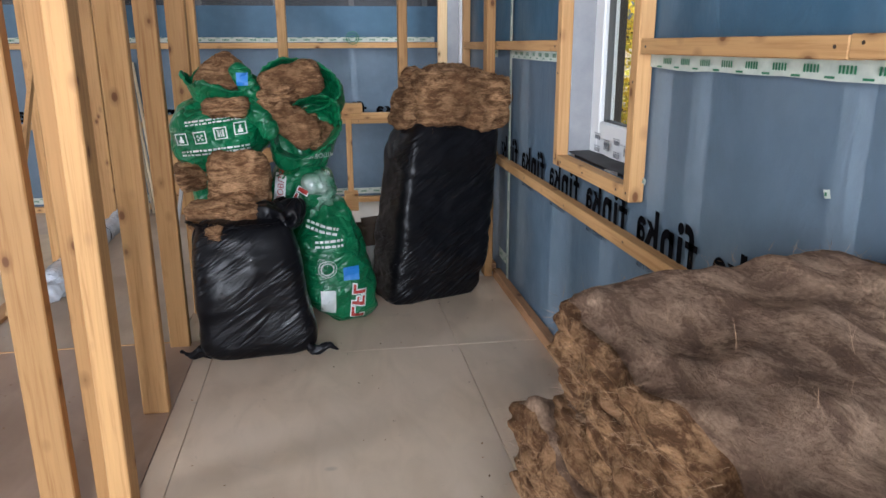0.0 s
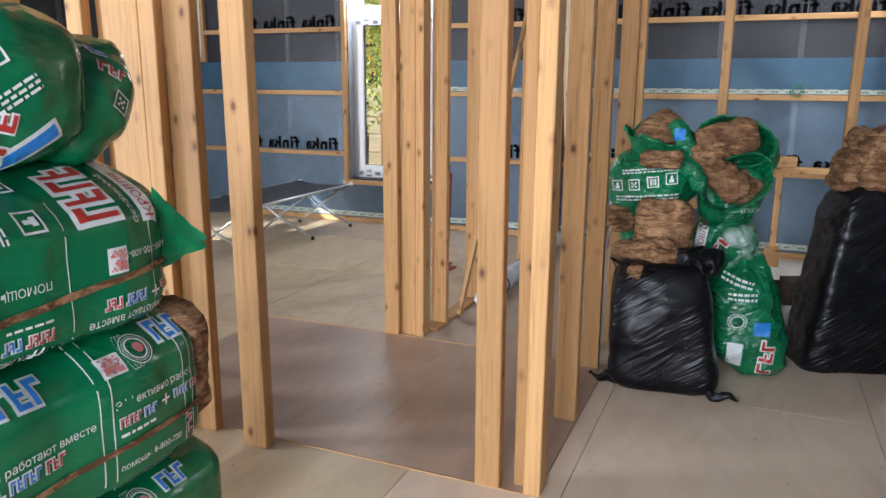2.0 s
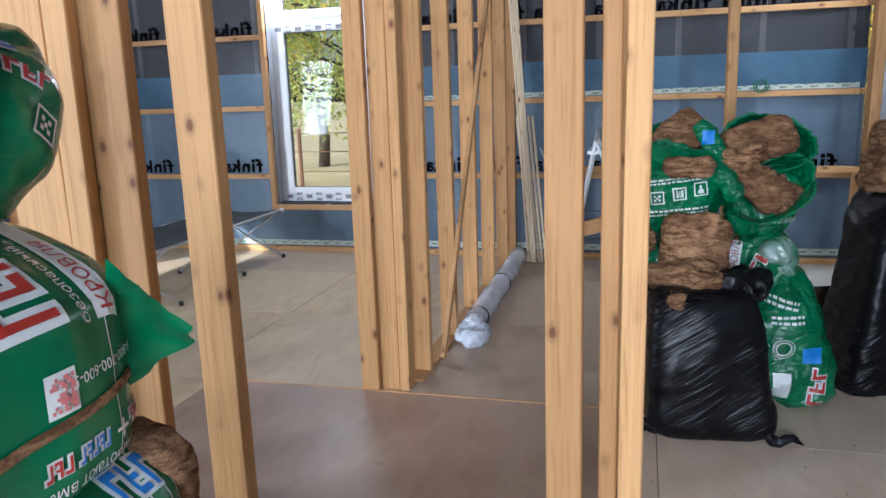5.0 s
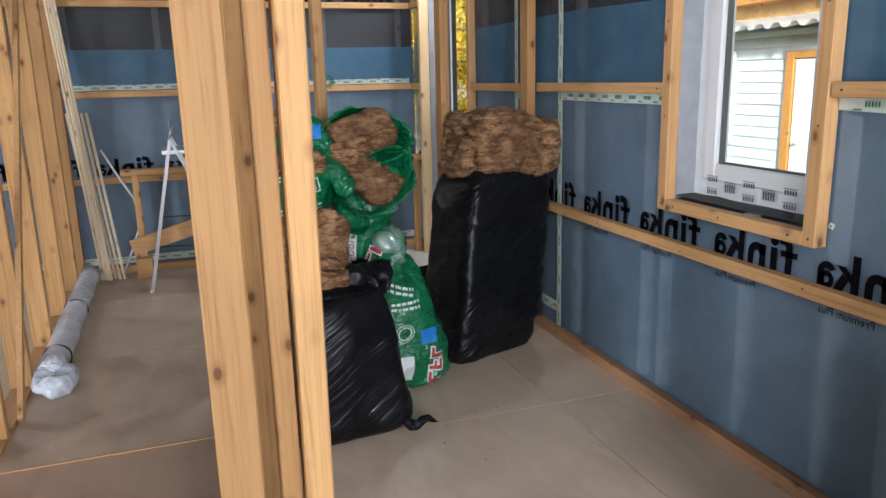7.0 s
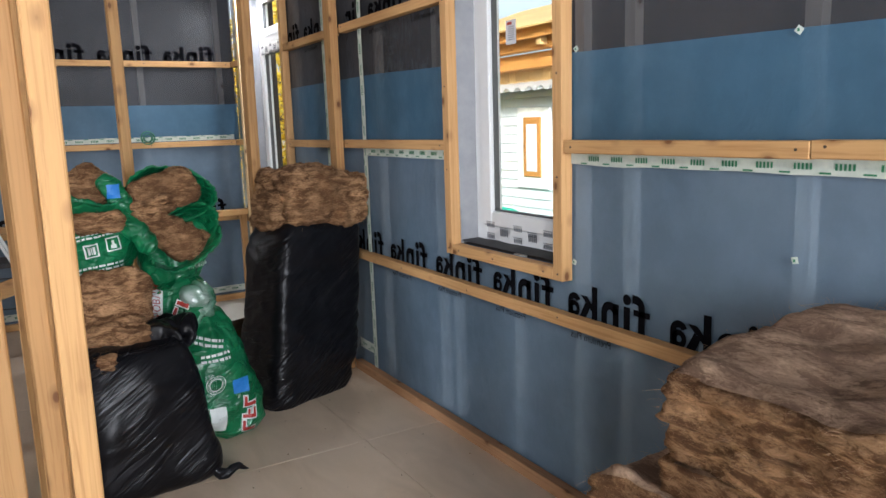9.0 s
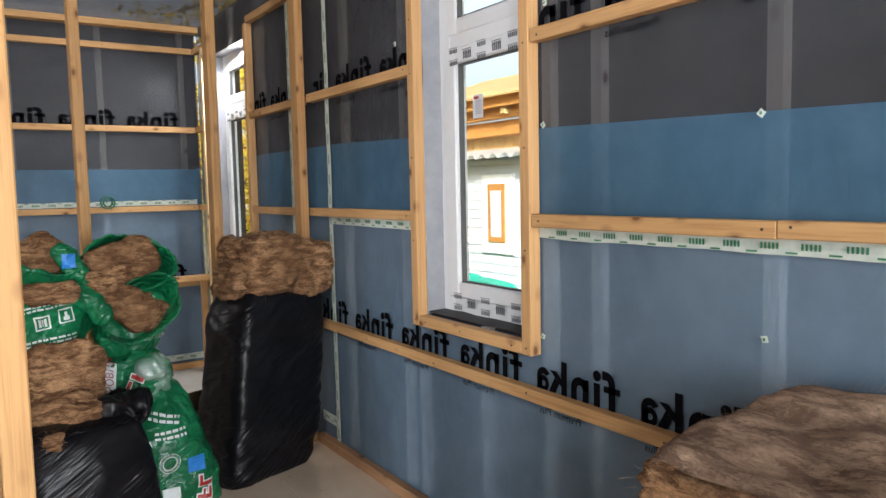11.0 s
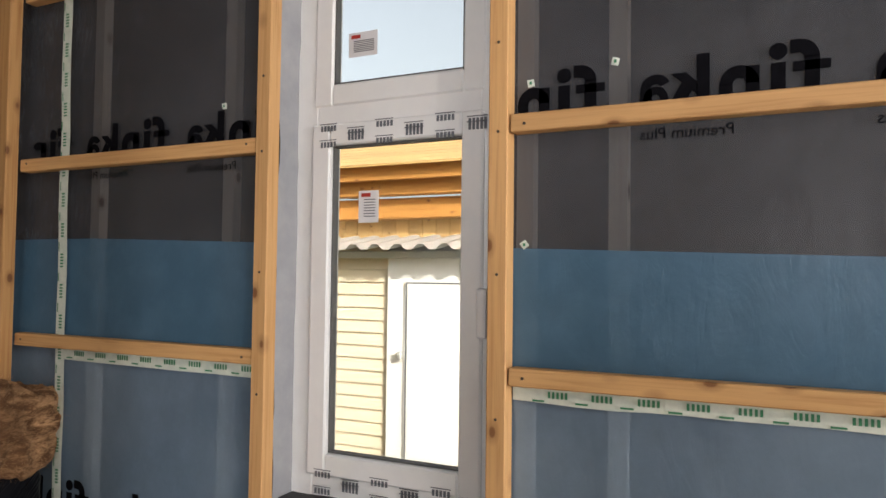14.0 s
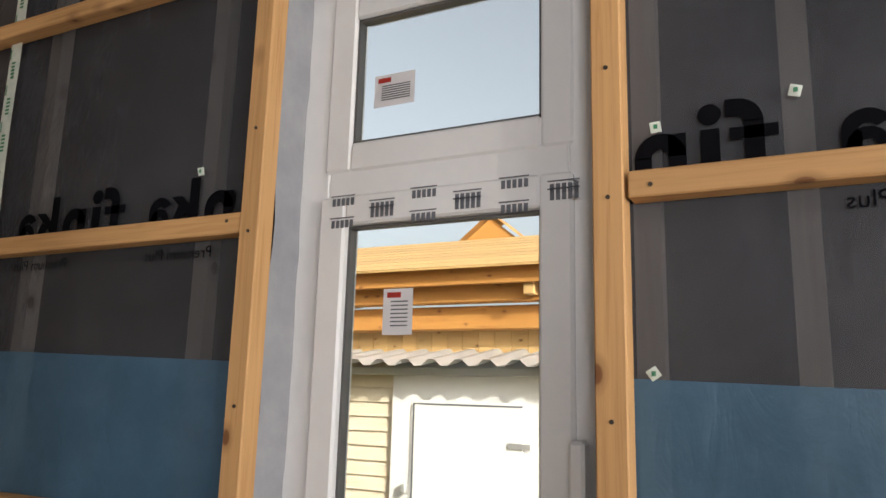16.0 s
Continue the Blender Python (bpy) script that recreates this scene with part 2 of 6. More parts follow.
def plastic(name, a, b, rough, crease, scale=11.0, spec=0.5, stretch=(1.0, 1.0, 2.2), tilt=0.0, calm=0.06):
    """Thin polythene: sharp ridged creases over soft slack."""
    m = material(name, a, rough, spec=spec)
    f = noise_tex(m, coords(m, (1, 1, 1)), 6, 4)
    join(m, ramp(m, f, [(0.35, b), (0.65, a)]), m.node_tree.nodes["Principled BSDF"].inputs["Base Color"])
    spin = node(m, "ShaderNodeMapping")
    spin.inputs["Rotation"].default_value = (0.0, radians(tilt), 0.0)
    join(m, coords(m, (1, 1, 1)), spin.inputs["Vector"])
    squash = node(m, "ShaderNodeMapping")
    squash.inputs["Scale"].default_value = stretch
    join(m, spin.outputs[0], squash.inputs["Vector"])
    w = noise_tex(m, squash.outputs[0], scale, 2.5, 0.5, 0.5)
    ridge = m.node_tree.nodes.new("ShaderNodeMath")
    ridge.operation = "ABSOLUTE"
    centre = m.node_tree.nodes.new("ShaderNodeMath")
    centre.operation = "SUBTRACT"
    centre.inputs[1].default_value = 0.5
    join(m, w, centre.inputs[0])
    join(m, centre.outputs[0], ridge.inputs[0])
    patch = ramp(m, noise_tex(m, coords(m, (1, 1, 0.6)), 3.2, 2), [(0.42, (calm, calm, calm)), (0.62, (1, 1, 1))])
    bump(m, mix(m, 1.0, ridge.outputs[0], patch, "MULTIPLY"), crease, 0.05)
    return m


BLACK_BAG = plastic("black_polythene", (0.007, 0.007, 0.009), (0.004, 0.004, 0.005), 0.33, 0.80, 7, 0.24, (0.36, 0.55, 3.6), 34, 0.08)
GREEN_BAG = plastic("green_polythene", (0.010, 0.175, 0.066), (0.007, 0.125, 0.046), 0.22, 0.32, 7, 0.5)
GREEN_LOOSE = plastic("green_loose_polythene", (0.010, 0.175, 0.066), (0.007, 0.115, 0.042), 0.28, 1.0, 11, 0.42, (1.0, 1.0, 1.5), 20, 0.5)
CLEAR_WRAP = plastic("milky_wrap", (0.66, 0.69, 0.74), (0.50, 0.54, 0.60), 0.2, 0.9, 16)
PRINTED_WRAP = plastic("printed_clear_wrap", (0.34, 0.40, 0.37), (0.012, 0.17, 0.066), 0.16, 1.0, 16)
ALU = material("aluminium", (0.72, 0.73, 0.75), 0.35, 0.9)
BLACK_STEEL = material("black_steel", (0.02, 0.02, 0.022), 0.45, 0.3)
CANVAS = flecked("camouflage_canvas", (0.055, 0.058, 0.06), (0.02, 0.022, 0.024), 9, 0.85, 0.3)
RED_PAINT = flecked("red_paint", (0.36, 0.03, 0.025), (0.25, 0.02, 0.018), 9, 0.4, 0.05)
CARDBOARD = flecked("dark_cardboard", (0.10, 0.07, 0.05), (0.07, 0.048, 0.034), 12, 0.8, 0.1)


# ---- building helpers ----
def box_bm(x0, x1, y0, y1, z0, z1, bevel=0.0):
    bm = bmesh.new()
    bmesh.ops.create_cube(bm, size=1.0)
    for v in bm.verts:
        v.co = Vector(((x0 + x1) / 2 + v.co.x * (x1 - x0), (y0 + y1) / 2 + v.co.y * (y1 - y0), (z0 + z1) / 2 + v.co.z * (z1 - z0)))
    if bevel:
        bmesh.ops.bevel(bm, geom=bm.edges[:], offset=bevel, segments=1, affect="EDGES")
    return bm


def part(name, bm, mat, parent=None, label="", smooth=False):
    """Links a bmesh as one mesh object, under a thing if one is given."""
    me = bpy.data.meshes.new(name)
    bm.to_mesh(me)
    bm.free()
    for m in (mat if isinstance(mat, (list, tuple)) else [mat]):
        me.materials.append(m)
    if smooth:
        me.polygons.foreach_set("use_smooth", [True] * len(me.polygons))
    ob = new(name, me)
    ob.parent = parent
    if label:
        ob["label"] = label
    return ob


def box(name, x0, x1, y0, y1, z0, z1, mat, parent=None, label="", bevel=0.002):
    return part(name, box_bm(x0, x1, y0, y1, z0, z1, bevel), mat, parent, label)


def thing(name, label, category, group="", kind="", at=(0, 0, 0)):
    """An empty at the base of a thing, to which its parts are bound."""
    ob = new(name)
    ob.empty_display_size = 0.05
    return tagged(ob, label, category, group, kind)


def beam_bm(a, b, w, h, up=(0, 0, 1), bevel=0.002):
    """A board from a to b, w wide and h thick."""
    a, b = Vector(a), Vector(b)
    d = (b - a).normalized()
    s = d.cross(Vector(up))
    if s.length < 1e-4:
        s = d.cross(Vector((0, 1, 0)))
    s.normalize()
    u = s.cross(d)
    bm = bmesh.new()
    bmesh.ops.create_cube(bm, size=1.0)
    c, ln = (a + b) / 2, (b - a).length
    for v in bm.verts:
        v.co = c + d * (v.co.x * ln) + s * (v.co.y * w) + u * (v.co.z * h)
    if bevel:
        bmesh.ops.bevel(bm, geom=bm.edges[:], offset=bevel, segments=1, affect="EDGES")
    return bm


def tube_bm(points, r, n=8, caps=True):
    """A round bar along points."""
    bm = bmesh.new()
    rings = []
    pts = [Vector(p) for p in points]
    for k, p in enumerate(pts):
        d = (pts[min(k + 1, len(pts) - 1)] - pts[max(k - 1, 0)]).normalized()
        s = d.cross(Vector((0.13, 0.21, 0.97))).normalized()
        u = d.cross(s)
        rings.append([bm.verts.new(p + (s * math.cos(t) + u * math.sin(t)) * r) for t in [2 * math.pi * j / n for j in range(n)]])
    for a, b in zip(rings, rings[1:]):
        for j in range(n):
            bm.faces.new((a[j], a[(j + 1) % n], b[(j + 1) % n], b[j]))
    if caps:
        bm.faces.new(rings[0][::-1])
        bm.faces.new(rings[-1])
    return bm


def plates_bm(quads):
    """Flat quads, each given by its four corners."""
    bm = bmesh.new()
    for q in quads:
        bm.faces.new([bm.verts.new(p) for p in q])
    return bm


def letters_bm(text, size):
    """Flat letters in the xy plane, starting at the origin, one unit high times size."""
    cu = bpy.data.curves.new("letters", "FONT")
    cu.body, cu.size, cu.resolution_u = text, size, 2
    ob = bpy.data.objects.new("letters", cu)
    scene.collection.objects.link(ob)
    dg = bpy.context.evaluated_depsgraph_get()
    me = bpy.data.meshes.new_from_object(ob.evaluated_get(dg))
    bm = bmesh.new()
    bm.from_mesh(me)
    bpy.data.objects.remove(ob)
    bpy.data.curves.remove(cu)
    bpy.data.meshes.remove(me)
    return bm


def place_bm(bm, origin, ux, uy, lift=0.0):
    """Lays a flat bmesh onto the plane spanned by ux and uy at origin."""
    o, ux, uy = Vector(origin), Vector(ux), Vector(uy)
    n = ux.cross(uy).normalized()
    for v in bm.verts:
        v.co = o + ux * v.co.x + uy * v.co.y + n * lift
    return bm


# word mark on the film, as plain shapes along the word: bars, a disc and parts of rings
def ring_quads(c, r0, r1, a0, a1, n):
    pts = [(math.cos(radians(a0 + (a1 - a0) * k / n)), math.sin(radians(a0 + (a1 - a0) * k / n))) for k in range(n + 1)]
    return [[(c[0] + r * p[0], c[1] + r * p[1]) for r, p in ((r0, p), (r1, p), (r1, q), (r0, q))] for p, q in zip(pts, pts[1:])]


def bar_quad(x0, x1, y0, y1):
    return [(x0, y0), (x1, y0), (x1, y1), (x0, y1)]


STROKES = [bar_quad(0.040, 0.071, 0.0, 0.094), bar_quad(0.018, 0.094, 0.062, 0.084), bar_quad(0.083, 0.100, 0.104, 0.135), bar_quad(0.11, 0.141, 0.0, 0.086),
           bar_quad(0.165, 0.195, 0.0, 0.086), bar_quad(0.224, 0.254, 0.0, 0.047), bar_quad(0.275, 0.305, 0.0, 0.128), bar_quad(0.410, 0.439, 0.0, 0.052),
           [(0.303, 0.030), (0.303, 0.060), (0.330, 0.086), (0.366, 0.086)], [(0.316, 0.042), (0.340, 0.062), (0.374, 0.0), (0.337, 0.0)]]
STROKES += ring_quads((0.083, 0.092), 0.012, 0.043, 90, 180, 6)
STROKES += ring_quads((0.1255, 0.112), 0.0, 0.0195, 0, 360, 14) + ring_quads((0.2095, 0.045), 0.0145, 0.0445, 0, 180, 10)
STROKES += ring_quads((0.402, 0.028), 0.011, 0.031, 0, 360, 14) + ring_quads((0.402, 0.052), 0.013, 0.037, 0, 155, 9)


# ---- floor and ceiling ----
floor = tagged(box("floor", WEST - 0.3, EAST + 0.3, SOUTH - 0.3, NORTH + 0.3, -0.2, -0.02, flecked("joist_shadow", (0.12, 0.09, 0.06), (0.08, 0.06, 0.04), 6)),
               "board floor of tan construction plywood, dusty and scuffed", "floor", kind="structure")


def board(x0, x1, y0, y1, mat, label=""):
    g = 0.0015
    return box("floor_board", x0 + g, x1 - g, y0 + g, y1 - g, -0.02, 0.0 + random.uniform(-0.0006, 0.0006), mat, floor, label, 0.0015)


for x0, x1, y0, y1, mat in [
    (-0.47, 0.70, 1.90, 4.33, PLY_HALL), (-0.47, 0.70, -0.55, 1.90, PLY_HALL), (-0.47, 0.70, SOUTH, -0.55, PLY_HALL),
    (0.70, 1.30, 1.90, 4.33, PLY_HALL), (0.70, 1.30, -0.55, 1.90, PLY_HALL), (0.70, 1.30, SOUTH, -0.55, PLY_HALL),
    (-0.47, 0.70, 4.33, 5.40, PLY_HALL), (0.70, 1.30, 4.33, 5.40, PLY_HALL), (-0.56, -0.47, 3.15, 5.40, PLY_HALL), (-0.66, -0.56, 4.58, 5.40, PLY_GREY),
    (-1.08, -0.47, 1.90, 3.15, PLY_HALL), (-2.30, -1.08, 1.90, 3.15, PLY_LIGHT), (-3.52, -2.30, 1.90, 3.15, PLY_LIGHT),
    (-1.69, -0.47, -0.55, 1.90, PLY_HALL), (-2.91, -1.69, -0.55, 1.90, PLY_HALL), (-1.69, -0.47, SOUTH, -0.55, PLY_HALL), (-2.91, -1.69, SOUTH, -0.55, PLY_HALL),
    (-7.1, -2.91, SOUTH, 1.90, PLY_HALL), (-7.1, -3.52, 1.90, 3.15, PLY_LIGHT),
    (-2.78, -0.56, 3.15, 4.58, PLY_DARK), (-4.0, -2.78, 3.15, 4.37, PLY_LIGHT), (-7.1, -4.0, 3.15, 4.37, PLY_LIGHT), (-4.0, -2.78, 4.37, 4.58, PLY_LIGHT),
    (-2.95, -1.70, 4.58, 5.80, PLY_LIGHT), (-4.15, -2.95, 4.58, 5.80, PLY_LIGHT), (-2.95, -1.70, 5.80, 7.0, PLY_LIGHT), (-4.15, -2.95, 5.80, 7.0, PLY_LIGHT),
    (-2.95, -1.70, 7.0, NORTH, PLY_GREY), (-4.15, -2.95, 7.0, NORTH, PLY_GREY), (-7.1, -4.15, 4.37, NORTH, PLY_LIGHT),
    (-1.70, -0.66, 4.58, 5.80, PLY_GREY), (-1.70, -0.47, 5.80, 7.0, PLY_GREY), (-1.70, -0.47, 7.0, NORTH, PLY_GREY), (-0.66, -0.47, 5.40, 5.80, PLY_GREY),
    # daylight inside the door is put into these boards' pale colour
    (-0.47, 1.30, 5.40, 6.80, PLY_SKYLIT), (-0.47, 1.30, 6.80, NORTH, PLY_SKYLIT),
]:
    board(x0, x1, y0, y1, mat)

box("board_edge", -2.78, -0.56, 3.146, 3.1495, -0.015, 0.004, WOOD_X, floor, "pale sawn board edge", 0.0)
box("board_edge", -2.78, -0.66, 4.577, 4.583, -0.015, 0.004, WOOD_X, floor, "pale sawn board edge", 0.0)
tagged(box("ceiling", WEST - 0.3, EAST + 0.3, SOUTH - 0.3, NORTH + 0.3, TOP, TOP + 0.15, FILM_DARK), "ceiling lined with dark vapour-barrier film", "ceiling", kind="structure")


# ---- outer walls ----
def wall(name, along, inner, outer, lo, hi, holes, label):
    """A sheathed wall: a wool-filled core behind stretched film, with through openings.
    along: axis it runs along (0 = x, 1 = y); inner, outer: its faces across; holes: (a0, a1, z0, z1)."""
    w = thing(name, label, "wall", kind="structure")
    sign = 1 if outer > inner else -1

    def slab(n, a0, a1, z0, z1, d0, d1, mat, bevel=0.0):
        if a1 - a0 < 1e-3 or z1 - z0 < 1e-3:
            return
        p, q = sorted((d0, d1))
        if along:
            box(n, p, q, a0, a1, z0, z1, mat, w, "", bevel)
        else:
            box(n, a0, a1, p, q, z0, z1, mat, w, "", bevel)

    def pieces(z0, z1):
        cuts = sorted({z0, z1} | {z for h in holes for z in h[2:] if z0 < z < z1})
        for c0, c1 in zip(cuts, cuts[1:]):
            a = lo
            for h in sorted(h for h in holes if h[2] <= c0 + 1e-6 and h[3] >= c1 - 1e-6):
                yield a, h[0], c0, c1
                a = h[1]
            yield a, hi, c0, c1

    for a0, a1, z0, z1 in pieces(-0.02, TOP):
        slab("insulation_core", a0, a1, z0, z1, inner + sign * 0.05, outer, WALL_CORE)
    quads = {}
    for z0, z1, mat in ((0.0, 1.395, 0), (1.395, 1.745, 1), (1.745, TOP, 2)):
        for a0, a1, c0, c1 in pieces(z0, z1):
            if a1 - a0 < 1e-3 or c1 - c0 < 1e-3:
                continue
            quads.setdefault(mat, []).append((a0, a1, c0, c1))
    for mat, qs in quads.items():
        bm = bmesh.new()
        for a0, a1, c0, c1 in qs:
            na, nz = max(1, int((a1 - a0) / 0.12)), max(1, int((c1 - c0) / 0.12))
            grid = [[bm.verts.new((0, 0, 0)) for _ in range(nz + 1)] for _ in range(na + 1)]
            for i in range(na + 1):
                for j in range(nz + 1):
                    a, z = a0 + (a1 - a0) * i / na, c0 + (c1 - c0) * j / nz
                    d = inner + sign * (0.004 + 0.006 * noise.noise(Vector((a * 1.7, z * 1.1, len(name)))))
                    if mat == 1:
                        d = d - sign * 0.002
                    if abs(z - 1.745) < 1e-4:
                        z += 0.028 * (max(1.0, min(5.0, a)) - 3.1) if along and sign > 0 else 0.0
                    grid[i][j].co = (d, a, z) if along else (a, d, z)
            for i in range(na):
                for j in range(nz):
                    bm.faces.new((grid[i][j], grid[i + 1][j], grid[i + 1][j + 1], grid[i][j + 1]))
        part("film_sheet", bm, (FILM, FILM_BAND, FILM_DARK)[mat], w, ("translucent blue film", "overlapping strip of brighter blue film", "dark film above the overlap")[mat], True)
    k = 0
    a = lo + 0.3 if name != "wall_east" else 2.385 - 6 * 0.65
    while a < hi - 0.1:
        for a0, a1, z0, z1 in pieces(0.06, TOP):
            if a0 < a < a1 - 0.05:
                slab("wall_stud", a, a + 0.047, z0, z1, inner + sign * 0.0115, inner + sign * 0.049, STUD_PALE)
        a += 0.65
    if name == "wall_east":
        for a in (3.285, 4.19, 6.36, 7.48):
            slab("wall_stud", a, a + 0.047, 0.06, TOP, inner + sign * 0.0115, inner + sign * 0.049, STUD_PALE)
    return w


WALL_CORE = flecked("wool_behind_film", (0.085, 0.07, 0.058), (0.05, 0.04, 0.033), 8)
STUD_PALE = pine("wall_stud_pine", 2, (0.86, 0.80, 0.72), (0.78, 0.70, 0.60), 0.05)
E_WIN, E_DOOR = (3.392, 4.145, 0.952, 2.75), (6.45, 7.42, 0.0, 2.66)
N_WIN, N_FAR = (-4.05, -3.02, 0.47, 2.60), (-6.9, -5.98, 1.80, 2.60)
wall_east = wall("wall_east", 1, EAST, EAST + 0.24, SOUTH, NORTH, [E_WIN, E_DOOR], "timber-framed wall lined with blue vapour-barrier film")
wall_north = wall("wall_north", 0, NORTH, NORTH + 0.24, WEST, EAST, [N_FAR, N_WIN], "timber-framed wall lined with blue vapour-barrier film")
S_A, S_B = (-1.15, 0.45, 0.4, 2.5), (-3.92, -3.20, 0.4, 2.61)
wall_south = wall("wall_south", 0, SOUTH, SOUTH - 0.24, WEST, EAST, [S_B, S_A], "timber-framed wall lined with blue vapour-barrier film")
W_A, W_B = (2.2, 3.8, 0.6, 2.4), (-0.6, 1.0, 0.6, 2.4)
wall_west = wall("wall_west", 1, WEST, WEST - 0.24, SOUTH, NORTH, [W_A, W_B], "timber-framed wall lined with blue vapour-barrier film")

ROWS_Z = (0.750, 1.412, 2.081, 2.746)
B = 0.048


def screw(at, axis, parent):
    bm = bmesh.new()
    bmesh.ops.create_cone(bm, cap_ends=True, segments=8, radius1=0.0042, radius2=0.0042, depth=0.003)
    turn = Matrix.Rotation(radians(90), 3, "Y" if axis == 0 else "X")
    for v in bm.verts:
        v.co = turn @ v.co + Vector(at)
    part("screw", bm, NAIL, parent, "dark countersunk screw head")


def batten_row(w, along, face, a0, a1, z, depth=B, screws=True):
    """One horizontal batten on a wall, in front of the film, with its screws."""
    sign = -1 if face > 0 else 1
    d0, d1 = sorted((face, face + sign * depth))
    h = B / 2
    jz = random.uniform(-0.003, 0.003)
    if along:
        b = box("batten", d0, d1, a0 + 0.001, a1 - 0.001, z - h + jz, z + h + jz, WOOD_Y, w, "", 0.003)
    else:
        b = box("batten", a0 + 0.001, a1 - 0.001, d0, d1, z - h + jz, z + h + jz, WOOD_X, w, "", 0.003)
    if screws:
        n = max(2, int((a1 - a0) / 0.62) + 1)
        for k in range(n):
            a = a0 + 0.04 + (a1 - a0 - 0.08) * k / (n - 1)
            p = face + sign * (depth + 0.0005)
            screw((p, a, z + jz + random.uniform(-0.008, 0.008)) if along else (a, p, z + jz), 0 if along else 1, b)
    return b


# battens on the east wall, either side of the window and the door
for z in ROWS_Z:
    if z < 0.9:
        batten_row(wall_east, 1, EAST, SOUTH, 5.37, z)
    else:
        batten_row(wall_east, 1, EAST, SOUTH, 2.36, z)
        batten_row(wall_east, 1, EAST, 2.36, 3.33, z)
        batten_row(wall_east, 1, EAST, 4.191, 5.37, z)
    batten_row(wall_east, 1, EAST, 5.475, 6.40, z)
    batten_row(wall_east, 1, EAST, 7.47, NORTH - B, z)
box("bottom_plate", EAST - B, EAST, SOUTH, 5.37, 0.0, 0.055, PLATE_DARK, wall_east, "", 0.003)
box("bottom_plate", EAST - B, EAST, 5.475, 6.40, 0.0, 0.055, PLATE_DARK, wall_east, "", 0.003)
box("bottom_plate", EAST - B, EAST, 7.47, NORTH - B, 0.0, 0.055, PLATE_DARK, wall_east, "", 0.003)
# window frame of battens
box("window_batten", EAST - B - 0.004, EAST, 3.335, 3.390, 0.903, 2.80, WOOD_Z, wall_east, "", 0.003)
box("window_batten", EAST - B - 0.004, EAST, 4.136, 4.190, 0.903, 2.80, WOOD_Z, wall_east, "", 0.003)
box("window_batten", EAST - B - 0.004, EAST, 3.391, 4.135, 0.903, 0.951, WOOD_Y, wall_east, "", 0.003)
for y in (3.362, 4.163):
    for z in (0.93, 1.3, 1.68, 2.06, 2.3):
        screw((EAST - B - 0.0045, y, z), 0, wall_east)
for y in (3.45, 3.8, 4.08):
    screw((EAST - B - 0.0045, y, 0.927), 0, wall_east)
# door frame of battens
box("door_batten", EAST - B - 0.004, EAST, 6.40, 6.45, 0.0, 2.72, WOOD_Z, wall_east, "", 0.003)
box("door_batten", EAST - B - 0.03, EAST, 7.42, 7.47, 0.0, 2.72, pine("bright_board", 2, (0.78, 0.58, 0.33), (0.66, 0.44, 0.22), 0.05), wall_east, "", 0.003)

# battens on the north wall
for z in ROWS_Z:
    segs = [(-2.98, EAST - B), (-5.94, -4.10)] if z > 0.47 else [(WEST, EAST - B)]
    for a0, a1 in segs:
        batten_row(wall_north, 0, NORTH, a0, a1, z)
    if z < 1.6:
        batten_row(wall_north, 0, NORTH, WEST, -5.94, z)
box("bottom_plate", WEST, EAST - B, NORTH - B, NORTH, 0.0, 0.05, WOOD_X, wall_north, "", 0.003)
box("top_plate", WEST, EAST, NORTH - 0.10, NORTH, TOP - 0.05, TOP, WOOD_X, wall_north, "", 0.003)
for x in (-4.10, -3.02):
    box("window_batten", x, x + B, NORTH - B - 0.004, NORTH, 0.42, 2.66, WOOD_Z, wall_north, "", 0.003)
box("window_batten", -4.05, -3.021, NORTH - B - 0.004, NORTH, 0.42, 0.468, WOOD_X, wall_north, "", 0.003)
for x in (-5.98, -6.95):
    box("window_batten", x, x + B, NORTH - B - 0.004, NORTH, 1.75, 2.66, WOOD_Z, wall_north, "", 0.003)
box("window_batten", -6.9, -5.985, NORTH - B - 0.004, NORTH, 1.75, 1.798, WOOD_X, wall_north, "", 0.003)
for z in ROWS_Z:
    batten_row(wall_west, 1, WEST, SOUTH, NORTH - B, z, screws=False) if z < 0.5 or z > 2.5 else None


# ---- print and tape on the film ----
def word_marks(w, along, face, a, z, step, lo, hi, forward=True):
    """Rows of the mirrored word mark: plain black strokes."""
    k = math.ceil((lo - a) / step)
    k -= 1
    while a + k * step < hi:
        s = a + k * step
        quads = []
        for shape in STROKES:
            if min(u for u, _ in shape) < lo - s or max(u for u, _ in shape) > hi - s:
                continue
            quads.append([(face, s + u, z + v) if along else (s + u, face, z + v) for u, v in shape])
        if not quads:
            k += 1
            continue
        part("word_mark", plates_bm(quads), INK, w, "black printed strokes")["kind"] = "stuff"
        k += 1


def grade_marks(w, along, face, a, z, step, lo, hi):
    """The mirrored line 'Premium Plus' under the word mark."""
    k = math.ceil((lo - a) / step)
    while a + k * step < hi - 0.3:
        bm = letters_bm("Premium Plus", 0.040)
        o = (face, a + k * step, z) if along else (a + k * step, face, z)
        ux = (0, 1, 0) if along else (1, 0, 0)
        place_bm(bm, o, ux, (0, 0, 1))
        part("grade_mark", bm, INK, w, "mirrored black lettering")
        k += 1


